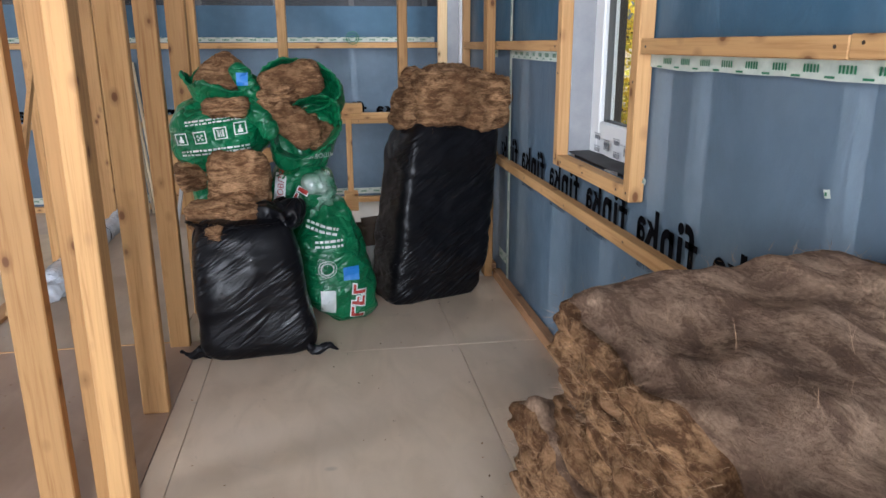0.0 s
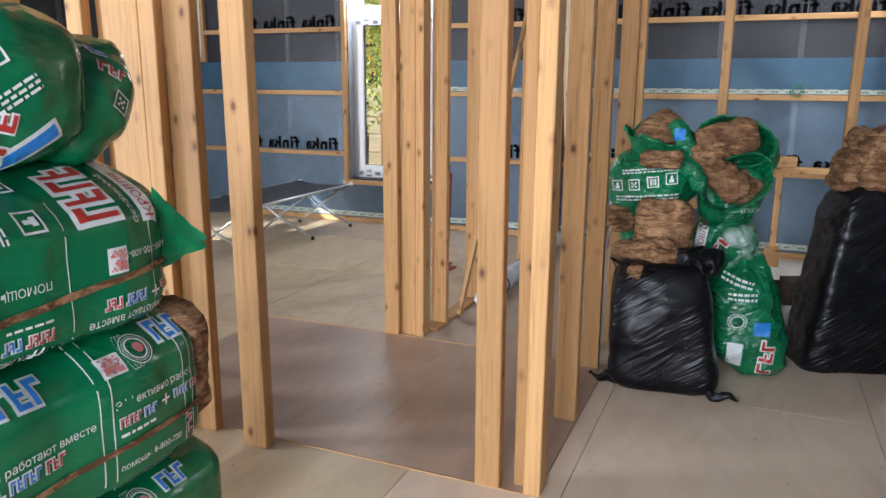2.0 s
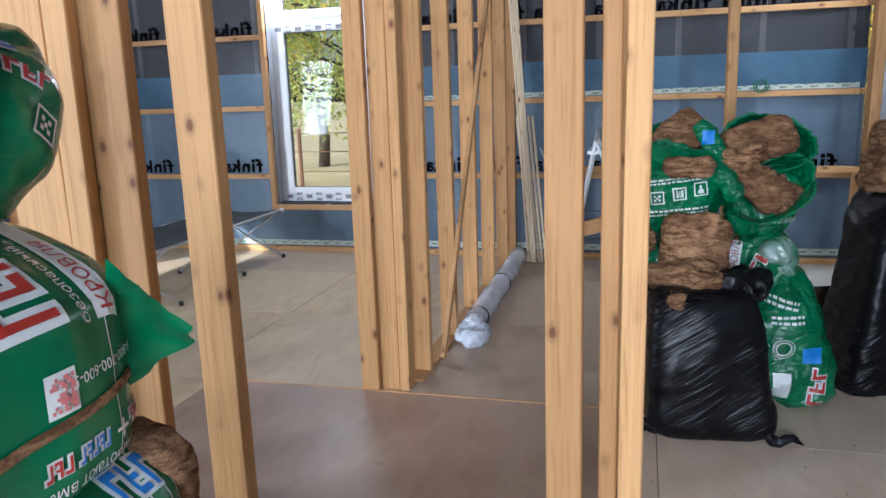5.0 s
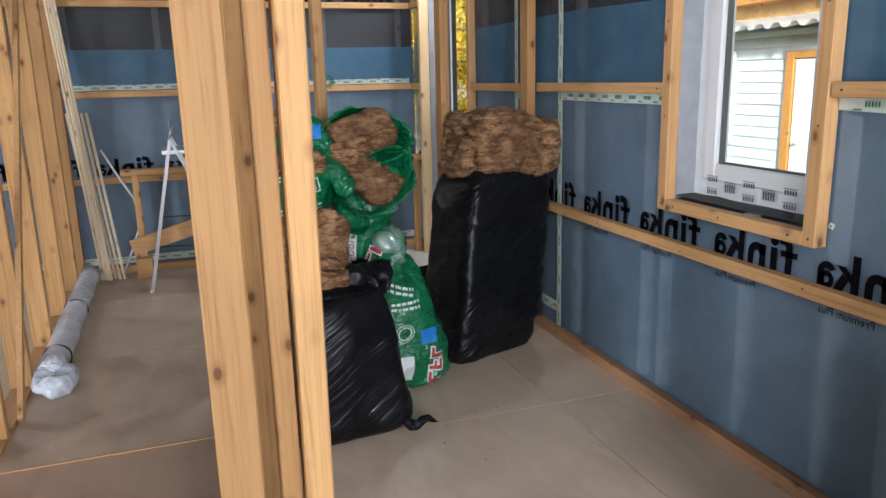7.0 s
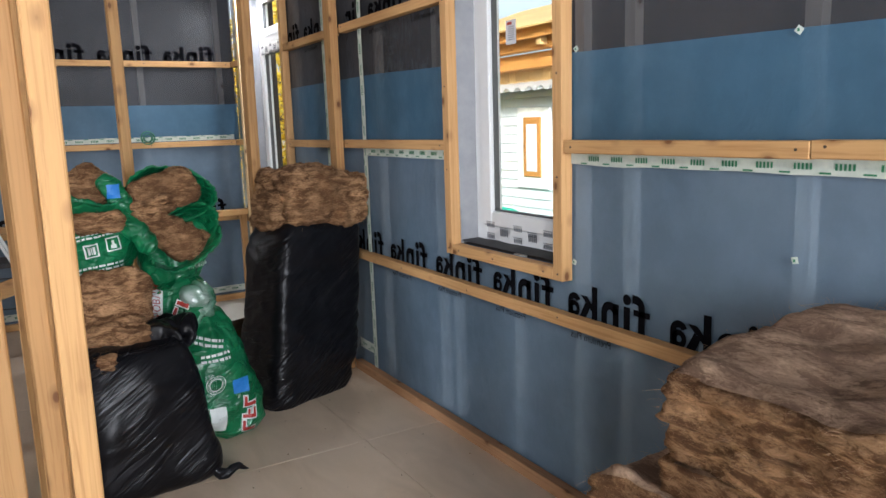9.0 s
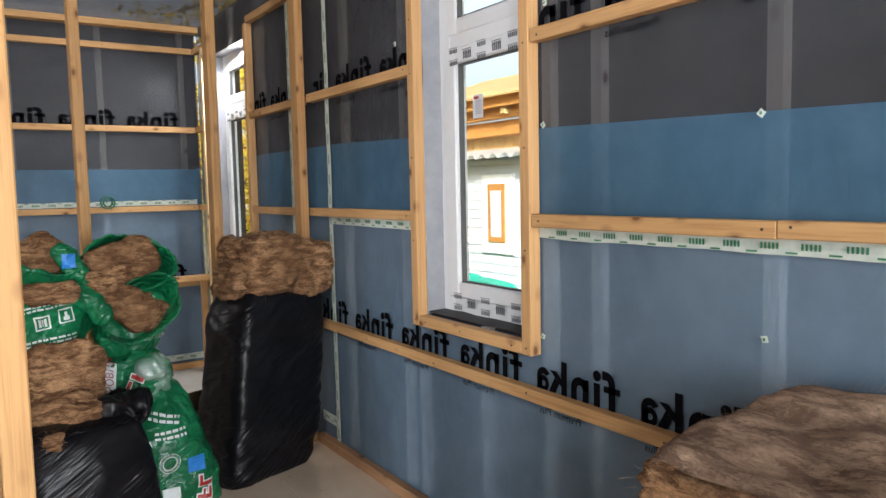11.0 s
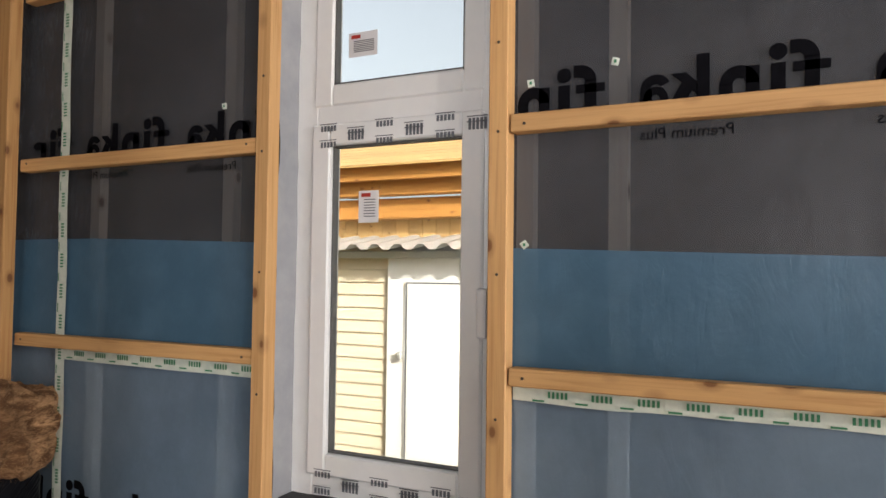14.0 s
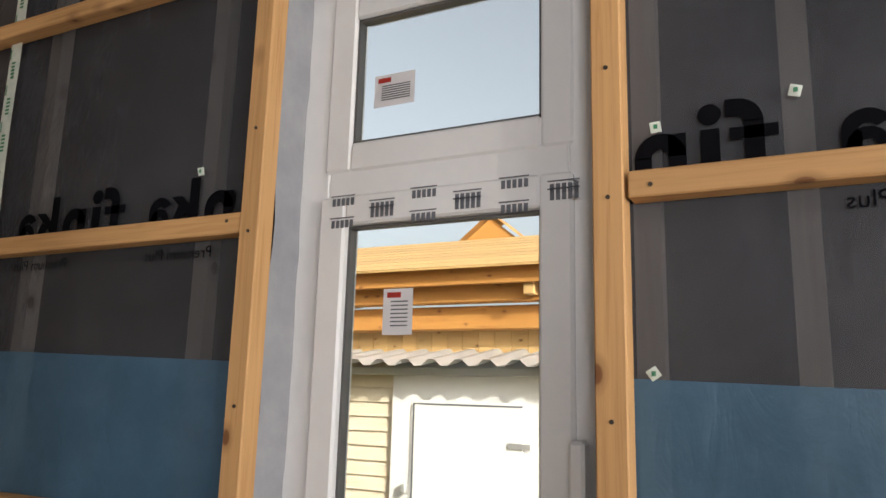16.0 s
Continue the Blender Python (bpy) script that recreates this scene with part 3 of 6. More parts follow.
FE = EAST - 0.0065
for lo, hi in ((SOUTH, 5.36), (5.48, 6.40), (7.47, 7.80)):
    word_marks(wall_east, 1, FE, 2.915, 0.772, 0.51, lo, hi)
    grade_marks(wall_east, 1, FE, 3.118, 0.683, 0.51, lo, hi)
for lo, hi in ((SOUTH, 3.33), (4.18, 5.36), (5.48, 6.40)):
    word_marks(wall_east, 1, FE, 2.56, 2.09, 0.51, lo, hi)
    grade_marks(wall_east, 1, FE, 2.779, 2.018, 0.51, lo, hi)
FN = NORTH - 0.0065


def north_marks(lo, hi, base):
    """Word marks on the north wall run the other way along x, since it faces south."""
    s = hi - 0.05
    while s - 0.45 > lo:
        for z in (0.79, 2.10):
            quads = []
            for shape in STROKES:
                quads.append([(s - u, FN, z + v) for u, v in shape])
            part("word_mark", plates_bm(quads), INK, wall_north, "black printed strokes")["kind"] = "stuff"
        s -= 0.51


north_marks(-2.95, EAST - 0.1, 0)
north_marks(-5.9, -4.12, 0)


def tape(w, a, b, width, face_axis, lift, out):
    """A strip of white joint tape with plain green marks along it."""
    a, b = Vector(a), Vector(b)
    d = (b - a).normalized()
    n = Vector((-1, 0, 0)) if face_axis == 0 else Vector((0, -1, 0))
    s = n.cross(d)
    segs = max(3, int((b - a).length / 0.09))
    bm = bmesh.new()
    rows = []
    for k in range(segs + 1):
        p = a + (b - a) * (k / segs) + s * (0.006 * noise.noise(Vector((k * 0.37, out, 2)))) + n * (lift + 0.001 * noise.noise(Vector((k * 0.9, 3, out))))
        h = width / 2 + 0.002 * noise.noise(Vector((k * 1.3, 9, out)))
        rows.append((bm.verts.new(p - s * h), bm.verts.new(p + s * h)))
    for p, q in zip(rows, rows[1:]):
        bm.faces.new((p[0], q[0], q[1], p[1]))
    strip = part("tape_strip", bm, TAPE, w, "white printed joint tape")
    quads = []
    step, ln = 0.115, (b - a).length
    k = 0
    while k * step + 0.09 < ln:
        o = a + d * (k * step + 0.02) + n * (lift + 0.0028)
        for j in range(5):
            u0, u1 = j * 0.0115, j * 0.0115 + 0.0065
            quads.append([o + d * u + s * v for u, v in ((u0, -0.010), (u1, -0.010), (u1, 0.007), (u0, 0.007))])
        quads.append([o + d * u + s * v for u, v in ((0.062, 0.013), (0.095, 0.013), (0.095, 0.018), (0.062, 0.018))])
        k += 1
    if quads:
        part("tape_print", plates_bm(quads), TAPE_GREEN, strip, "green print")
    return strip


LT = 0.0095
tape(wall_east, (EAST, SOUTH, 1.368), (EAST, 3.33, 1.368), 0.044, 0, LT, 1)
tape(wall_east, (EAST, 4.19, 1.367), (EAST, 5.15, 1.370), 0.05, 0, LT, 2)
tape(wall_east, (EAST, 5.135, 0.06), (EAST, 5.165, 2.93), 0.05, 0, LT + 0.003, 3)
tape(wall_east, (EAST, 5.70, 0.06), (EAST, 5.72, 2.93), 0.045, 0, LT + 0.003, 4)
tape(wall_east, (EAST, 5.48, 1.372), (EAST, 5.74, 1.370), 0.055, 0, LT, 5)
tape(wall_east, (EAST, 5.13, 0.17), (EAST, 5.36, 0.17), 0.06, 0, LT, 6)
tape(wall_north, (-2.95, NORTH, 1.462), (EAST - 0.05, NORTH, 1.462), 0.04, 1, LT, 7)
tape(wall_north, (-2.95, NORTH, 0.10), (EAST - 0.05, NORTH, 0.10), 0.055, 1, LT, 8)
tape(wall_north, (-5.9, NORTH, 0.085), (-3.0, NORTH, 0.085), 0.05, 1, LT, 9)
# small scraps of tape over staples
for y, z, r in ((2.41, 1.115, 0.2), (3.06, 2.222, -0.3), (3.27, 2.47, 0.7), (3.30, 1.76, 0.6), (3.285, 2.19, 0.1), (3.31, 0.98, 1.2), (4.36, 2.23, 0.1), (2.43, 1.72, 0.9), (2.0, 0.95, 0.4)):
    c, s = math.cos(r) * 0.0095, math.sin(r) * 0.0095
    x = EAST - 0.011
    part("tape_scrap", plates_bm([[(x, y - c - s, z + s - c), (x, y + c - s, z - s - c), (x - 0.004, y + c + s, z - s + c), (x - 0.002, y - c + s, z + s + c)]]), TAPE, wall_east, "scrap of white tape")
    part("tape_scrap_print", plates_bm([[(x - 0.005, y - 0.004, z - 0.004), (x - 0.005, y + 0.003, z - 0.004), (x - 0.0055, y + 0.003, z + 0.004), (x - 0.0055, y - 0.004, z + 0.004)]]), TAPE_GREEN, wall_east)

# roll-end of green tape hung on the north wall batten
tape_roll = thing("tape_roll", "small green tape roll hanging on a wall batten", "tape")
bm = bmesh.new()
bmesh.ops.create_cone(bm, cap_ends=False, segments=20, radius1=0.05, radius2=0.05, depth=0.04)
inner = bmesh.ops.create_cone(bm, cap_ends=False, segments=20, radius1=0.03, radius2=0.03, depth=0.04)
bm.verts.ensure_lookup_table()
for v in bm.verts:
    v.co = Vector((v.co.x, v.co.z, v.co.y)) + Vector((0.37, NORTH - B - 0.03, 1.475))
roll = part("tape_ring", bm, TAPE_GREEN, tape_roll, "", True)
roll.modifiers.new("thick", "SOLIDIFY").thickness = 0.006


# ---- windows ----
def pvc_window(name, along, face, depth, a0, a1, z0, z1, transom, label, marks=True, out=1):
    """White plastic window set deep in its opening: frame, lower sash, fixed light above, panes, film-lined reveal."""
    w = thing(name, label, "window", kind="structure")

    def bar(n, p0, p1, q0, q1, d0, d1, mat, parent=w, bevel=0.004, lab=""):
        e0, e1 = sorted((face + out * d0, face + out * d1))
        if along:
            return box(n, e0, e1, p0, p1, q0, q1, mat, parent, lab, bevel)
        return box(n, p0, p1, e0, e1, q0, q1, mat, parent, lab, bevel)

    d = depth
    f = 0.085
    bar("frame_side", a0, a0 + f, z0, z1, d, d + 0.07, PVC)
    bar("frame_side", a1 - f, a1, z0, z1, d, d + 0.07, PVC)
    bar("frame_bottom", a0 + f, a1 - f, z0, z0 + f, d, d + 0.07, PVC)
    bar("frame_top", a0 + f, a1 - f, z1 - f, z1, d, d + 0.07, PVC)
    bar("transom", a0 + f, a1 - f, transom - 0.045, transom + 0.045, d, d + 0.07, PVC)
    s = 0.07
    for lo, hi, pr, nm in ((z0 + f - 0.012, transom - 0.03, -0.016, "sash"), (transom + 0.03, z1 - f + 0.012, -0.006, "top_light")):
        p, q = a0 + f - 0.012, a1 - f + 0.012
        sash = bar(nm, p, p + s, lo, hi, d + pr, d + 0.05, PVC, w, 0.006)
        bar("sash_rail", q - s, q, lo, hi, d + pr, d + 0.05, PVC, sash, 0.006)
        bar("sash_rail", p + s, q - s, lo, lo + s, d + pr, d + 0.05, PVC, sash, 0.006)
        bar("sash_rail", p + s, q - s, hi - s, hi, d + pr, d + 0.05, PVC, sash, 0.006)
        for u0, u1, v0, v1 in ((p + s, p + s + 0.006, lo + s, hi - s), (q - s - 0.006, q - s, lo + s, hi - s), (p + s, q - s, lo + s, lo + s + 0.006), (p + s, q - s, hi - s - 0.006, hi - s)):
            bar("gasket", u0, u1, v0, v1, d + 0.004, d + 0.03, PVC_DARK, sash, 0)
        for dd in (0.016, 0.040):
            pane = bar("pane", p + s, q - s, lo + s, hi - s, d + dd, d + dd + 0.003, GLASS, sash, 0)
            pane.visible_shadow = False
    # protective film with plain printed marks on the bottom rail and the transom
    if marks:
        for zc in (z0 + 0.062, transom + 0.0 - 0.062):
            quads, dots = [], []
            fa = face + out * (d - 0.0175)
            u = a0 + 0.06
            k = 0
            while u + 0.07 < a1 - 0.04:
                for row in (0, 1):
                    zz = zc + (0.016 if (k + row) % 2 else -0.002) - row * 0.034
                    for j in range(5):
                        x0, x1 = u + j * 0.0125, u + j * 0.0125 + 0.009
                        q = [(x0, zz - 0.009), (x1, zz - 0.009), (x1, zz + 0.009), (x0, zz + 0.009)]
                        quads.append([(fa, c, e) if along else (c, fa, e) for c, e in q])
                    q = [(u - 0.002, zz + 0.013), (u + 0.064, zz + 0.013), (u + 0.064, zz + 0.016), (u - 0.002, zz + 0.016)]
                    quads.append([(fa, c, e) if along else (c, fa, e) for c, e in q])
                u += 0.105
                k += 1
            part("printed_marks", plates_bm(quads), GREY_INK, w, "grey printed marks on protective film")
    return w


def reveal(w, along, face, out, a0, a1, z0, z1, d):
    """Crumpled pale membrane lining the sides of an opening, and the black strip on its sill."""
    def sheet(nm, c0, c1, c2, c3, mat, amp, n=10, m=14):
        bm = bmesh.new()
        c0, c1, c2, c3 = map(Vector, (c0, c1, c2, c3))
        nn = (c1 - c0).cross(c3 - c0).normalized()
        g = []
        for i in range(n + 1):
            row = []
            for j in range(m + 1):
                s, t = i / n, j / m
                p = (c0 * (1 - s) + c1 * s) * (1 - t) + (c3 * (1 - s) + c2 * s) * t
                row.append(bm.verts.new(p + nn * amp * noise.noise(p * 9.0)))
            g.append(row)
        for i in range(n):
            for j in range(m):
                bm.faces.new((g[i][j], g[i + 1][j], g[i + 1][j + 1], g[i][j + 1]))
        part(nm, bm, mat, w, "", True)

    def pt(a, z, dd):
        return (face + out * dd, a, z) if along else (a, face + out * dd, z)

    e = 0.006
    sheet("reveal_membrane", pt(a0 + e, z0, -0.0), pt(a0 + e, z0, d), pt(a0 + e, z1, d), pt(a0 + e, z1, -0.0), MEMBRANE, 0.008, 8, 30)
    sheet("reveal_membrane", pt(a1 - e, z0, -0.0), pt(a1 - e, z0, d), pt(a1 - e, z1, d), pt(a1 - e, z1, -0.0), MEMBRANE, 0.008, 8, 30)
    sheet("reveal_membrane", pt(a0, z1 - e, 0.0), pt(a0, z1 - e, d), pt(a1, z1 - e, d), pt(a1, z1 - e, 0.0), MEMBRANE, 0.006)
    if z0 > 0.1:
        sheet("sill_strip", pt(a0 + 0.01, z0 + 0.012, 0.0), pt(a0 + 0.01, z0 + 0.02, d + 0.01), pt(a1 - 0.01, z0 + 0.02, d + 0.01), pt(a1 - 0.01, z0 + 0.012, 0.0), SILL_BLACK, 0.006, 8, 20)


def pvc_set(name, along, face, out, hole, transom, label, d=0.10, marks=True):
    a0, a1, z0, z1 = hole
    w = pvc_window(name, along, face, d, a0, a1, z0 + (0.012 if z0 > 0.1 else 0.0), z1, transom, label, marks, out)
    reveal(w, along, face, out, a0, a1, z0, z1, d + 0.02)
    return w


window_1 = pvc_set("window_1", 1, EAST, 1, E_WIN, 2.19, "tall white plastic window with a top light, protective film still on")
door_1 = pvc_set("door_1", 1, EAST, 1, E_DOOR, 2.22, "white plastic glazed door with a top light, protective film still on")
window_2 = pvc_set("window_2", 0, NORTH, 1, N_WIN, 2.22, "tall white plastic window looking onto autumn trees")
window_3 = pvc_set("window_3", 0, NORTH, 1, N_FAR, 2.30, "white plastic window high in the far wall")
window_4 = pvc_set("window_4", 0, SOUTH, -1, S_A, 2.1, "white plastic window", marks=False)
window_5 = pvc_set("window_5", 0, SOUTH, -1, S_B, 2.1, "white plastic window", marks=False)
window_7 = pvc_set("window_7", 1, WEST, -1, W_B, 2.0, "white plastic window", marks=False)
window_6 = pvc_set("window_6", 1, WEST, -1, W_A, 2.0, "white plastic window", marks=False)
# stickers on the east window's panes
for y0, y1, z0, z1, lab in ((3.832, 3.907, 1.84, 1.942, "white maker's sticker on the pane"), (3.846, 3.955, 2.375, 2.455, "pale maker's sticker on the pane")):
    st = part("sticker", plates_bm([[(EAST + 0.1135, y0, z0), (EAST + 0.1135, y1, z0), (EAST + 0.1135, y1, z1), (EAST + 0.1135, y0, z1)]]), WHITE_PAPER, window_1, lab)
    q = []
    for k in range(7):
        z = z1 - 0.03 - k * (z1 - z0 - 0.04) / 7
        q.append([(EAST + 0.1128, y0 + 0.012, z), (EAST + 0.1128, y1 - 0.02, z), (EAST + 0.1128, y1 - 0.02, z + 0.003), (EAST + 0.1128, y0 + 0.012, z + 0.003)])
    part("sticker_lines", plates_bm(q), GREY_INK, st)
    part("sticker_mark", plates_bm([[(EAST + 0.1127, y1 - 0.045, z1 - 0.02), (EAST + 0.1127, y1 - 0.01, z1 - 0.02), (EAST + 0.1127, y1 - 0.01, z1 - 0.008), (EAST + 0.1127, y1 - 0.045, z1 - 0.008)]]), RED_INK, st)
# handle on the sash
box("window_handle", EAST + 0.04, EAST + 0.082, 3.435, 3.465, 1.50, 1.64, PVC, window_1, "white lever handle", 0.006)


# ---- stud partitions ----
def partition(name, label, studs, plates):
    """Open stud partition. studs: (x0, x1, y0, y1); plates: boxes along the floor or the ceiling."""
    p = thing(name, label, "partition", kind="structure")
    for k, (x0, x1, y0, y1) in enumerate(studs):
        lean = random.uniform(-0.003, 0.003)
        bm = box_bm(x0, x1, y0, y1, 0.0, TOP - 0.05, 0.004)
        for v in bm.verts:
            v.co.x += lean * v.co.z
            v.co.y += lean * 0.7 * v.co.z
        part("stud", bm, STUD_Z, p)
    for x0, x1, y0, y1, z0, z1 in plates:
        long_x = x1 - x0 > y1 - y0
        box("plate", x0, x1, y0, y1, z0, z1, WOOD_X if long_x else WOOD_Y, p, "", 0.003)
    return p


part_south = partition("partition_south", "open stud partition of raw pine round a doorway", [
    (-0.606, -0.542, 3.148, 3.245), (-0.66, -0.610, 3.20, 3.25), (-0.803, -0.703, 3.148, 3.198),
    (-1.818, -1.700, 3.05, 3.11), (-2.148, -2.005, 3.10, 3.15), (-2.235, -2.152, 3.06, 3.16), (-2.435, -2.240, 3.08, 3.13), (-2.62, -2.53, 3.06, 3.11), (-2.53, -2.44, 3.14, 3.19), (-3.15, -3.05, 3.10, 3.20), (-3.80, -3.70, 3.10, 3.20), (-4.45, -4.35, 3.10, 3.20)],
    [(-4.5, -0.53, 3.15, 3.25, TOP - 0.05, TOP)])
part_hall = partition("partition_hall", "open stud partition of raw pine along the hall", [
    (-0.665, -0.565, 3.833, 3.881), (-0.69, -0.597, 4.515, 4.562), (-0.65, -0.555, 4.98, 5.03), (-0.65, -0.555, 5.30, 5.35)],
    [(-0.66, -0.555, 3.25, 5.47, TOP - 0.05, TOP)])
part_cross = partition("partition_cross", "open stud partition of raw pine across the hall", [
    (-0.135, -0.085, 5.37, 5.47), (0.535, 0.585, 5.38, 5.475), (1.055, 1.106, 5.372, 5.473)],
    [(-0.53, 1.154, 5.37, 5.47, TOP - 0.05, TOP)])
part_rooms = partition("partition_rooms", "open stud partition of raw pine between two rooms", [
    (-1.936, -1.84, 4.588, 4.638), (-1.835, -1.737, 4.615, 4.665), (-1.733, -1.681, 4.606, 4.706), (-1.74, -1.64, 4.86, 4.91), (-1.74, -1.64, 5.46, 5.51), (-1.74, -1.64, 6.08, 6.13), (-1.74, -1.64, 6.70, 6.75), (-1.74, -1.64, 7.32, 7.37), (-1.74, -1.64, 7.74, 7.79),
    (-3.62, -3.52, 4.60, 4.65)],
    [(-1.74, -1.64, 4.73, 7.80, 0.0, 0.02), (-1.74, -1.64, 4.6, 7.80, TOP - 0.05, TOP), (-4.5, -0.64, 4.6, 4.7, TOP - 0.05, TOP)])
# diagonal braces
for a, b, w, h in (((-1.62, 5.05, 0.02), (-1.60, 6.40, 2.12), 0.02, 0.045), ((-0.60, 3.98, 1.75), (-0.60, 3.40, 2.75), 0.025, 0.09), ((-2.35, 3.23, 1.6), (-1.95, 3.23, 2.6), 0.09, 0.025)):
    part("brace", beam_bm(a, b, w, h), WOOD_Z, part_rooms if a[0] < -1.5 and a[1] > 4 else part_hall)


# ---- soft things: wool and sacks ----
def rounded_bm(size, power, cuts, at, turn=0.0):
    """A rounded block: a cube grid pushed onto a superellipsoid of that power."""
    bm = bmesh.new()
    bmesh.ops.create_cube(bm, size=2.0)
    bmesh.ops.subdivide_edges(bm, edges=bm.edges[:], cuts=cuts, use_grid_fill=True)
    for v in bm.verts:
        p = v.co
        k = sum(abs(c) ** power for c in p) ** (1 / power)
        v.co = p / max(k, 1e-6)
    rot = Matrix.Rotation(radians(turn), 3, "Z")
    for v in bm.verts:
        v.co = rot @ Vector((v.co.x * size[0] / 2, v.co.y * size[1] / 2, v.co.z * size[2] / 2)) + Vector(at)
    return bm


def crumple(bm, seed, lumps=0.03, folds=0.012, scale=3.0, fold_scale=9.0, floor_at=None, stretch=(1, 1, 1)):
    """Lumps and sharp folds along the normals; nothing sinks under floor_at."""
    bm.normal_update()
    off = Vector((seed * 3.1, seed * 1.7, seed * 2.3))
    moved = []
    for v in bm.verts:
        p = Vector((v.co.x * stretch[0], v.co.y * stretch[1], v.co.z * stretch[2]))
        a = noise.noise(p * scale + off)
        w = Vector((noise.noise(p * 4 + off), noise.noise(p * 4 - off), noise.noise(p * 4 + off * 2))) * 0.05
        b = 1 - 2 * abs(noise.noise((p + w) * fold_scale - off))
        c = 1 - 2 * abs(noise.noise((p + w) * fold_scale * 2.3 + off))
        moved.append(v.co + v.normal * (lumps * a + folds * b + folds * 0.4 * c))
    for v, p in zip(bm.verts, moved):
        if floor_at is not None and p.z < floor_at:
            p.z = floor_at
        v.co = p
    return bm


def fibres(name, bm_faces, count, length, width, mat, parent, seed, up=0.0):
    """Loose fibres standing off a surface. bm_faces: (centre, normal, reach) triples."""
    rnd = random.Random(seed)
    verts, faces = [], []
    for _ in range(count):
        c, n, r = bm_faces[rnd.randrange(len(bm_faces))]
        p = c + Vector((rnd.uniform(-r, r), rnd.uniform(-r, r), rnd.uniform(-r, r)))
        d = (n * rnd.uniform(0.05, 0.6) + Vector((rnd.uniform(-1, 1), rnd.uniform(-1, 1), rnd.uniform(-0.6, 0.6) + up))).normalized()
        bend = Vector((rnd.uniform(-1, 1), rnd.uniform(-1, 1), rnd.uniform(-1, 1))) * 0.5
        s = d.cross(n if n.cross(d).length > 0.1 else Vector((0, 0, 1))).normalized() * width
        ln = length * rnd.uniform(0.4, 1.3)
        k0 = len(verts)
        q = p
        for j in range(4):
            t = j / 3
            q = p + d * ln * t + bend * ln * t * t + n * 0.002
            f = 1 - 0.7 * t
            verts += [q - s * f, q + s * f]
        faces += [(k0 + 2 * j, k0 + 2 * j + 1, k0 + 2 * j + 3, k0 + 2 * j + 2) for j in range(3)]
    me = bpy.data.meshes.new(name)
    me.from_pydata(verts, [], faces)
    me.materials.append(mat)
    ob = new(name, me)
    ob.parent = parent
    ob["kind"] = "stuff"
    return ob


def slab_bm(x0, x1, y0, y1, z0, z1, seed, sag=0.02, tilt=0.0, skew=0.0):
    """A mineral wool slab: ragged layered edges, an uneven skin."""
    bm = bmesh.new()
    nx, ny, nz = 40, 80, 12
    bmesh.ops.create_cube(bm, size=2.0)
    for axis, n in ((0, nx), (1, ny), (2, nz)):
        es = [e for e in bm.edges if abs((e.verts[0].co - e.verts[1].co)[axis]) > 1e-4 and all(abs((e.verts[0].co - e.verts[1].co)[a]) < 1e-4 for a in range(3) if a != axis)]
        bmesh.ops.subdivide_edges(bm, edges=es, cuts=n, use_grid_fill=True)
    bm.normal_update()
    off = Vector((seed * 2.7, seed * 4.1, seed * 1.3))
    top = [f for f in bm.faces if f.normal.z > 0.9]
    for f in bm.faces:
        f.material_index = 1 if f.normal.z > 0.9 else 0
    out = []
    for v in bm.verts:
        u, w, h = v.co
        p = Vector(((x0 + x1) / 2 + u * (x1 - x0) / 2, (y0 + y1) / 2 + w * (y1 - y0) / 2, (z0 + z1) / 2 + h * (z1 - z0) / 2))
        q = p + off
        side = max(abs(u), abs(w)) ** 14
        layer = noise.noise(Vector((q.x * 4, q.y * 4, q.z * 45)))
        rag = noise.noise(q * 9) + 0.5 * noise.noise(q * 24)
        push = side * (0.022 * layer + 0.02 * rag - 0.012 * (abs(h) ** 6))
        d = Vector((u if abs(u) > 0.9 else 0, w if abs(w) > 0.9 else 0, 0))
        p += d * push
        if h > 0.9:
            p.z += 0.045 * noise.noise(q * 2.4) + 0.018 * noise.noise(q * 7) + 0.010 * (1 - abs(noise.noise(Vector((q.x * 9, q.y * 4, q.z)))) * 2.6) - 0.03 * side * abs(u * w) ** 3
        p.z += -sag * abs(w) ** 3 + tilt * u
        p.x += skew * w
        out.append(p)
    for v, p in zip(bm.verts, out):
        v.co = p
    return bm


def wool_slab(x0, x1, y0, y1, z0, z1, seed, tilt=0.0, skew=0.0, sag=0.01):
    t = thing("insulation_slab", "brown mineral wool slab with ragged edges, stacked loose", "insulation", "stack of wool slabs")
    bm = slab_bm(x0, x1, y0, y1, z0, z1, seed, sag, tilt, skew)
    spots = [(f.calc_center_median(), f.normal.copy(), 0.012) for f in bm.faces if f.material_index == 0 and abs(f.normal.z) < 0.7]
    tops = [(f.calc_center_median(), f.normal.copy(), 0.012) for f in bm.faces if f.material_index == 1]
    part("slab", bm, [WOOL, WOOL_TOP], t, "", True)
    fibres("loose_fibres", spots, 2600, 0.026, 0.00032, FIBRE, t, seed)
    return t, tops


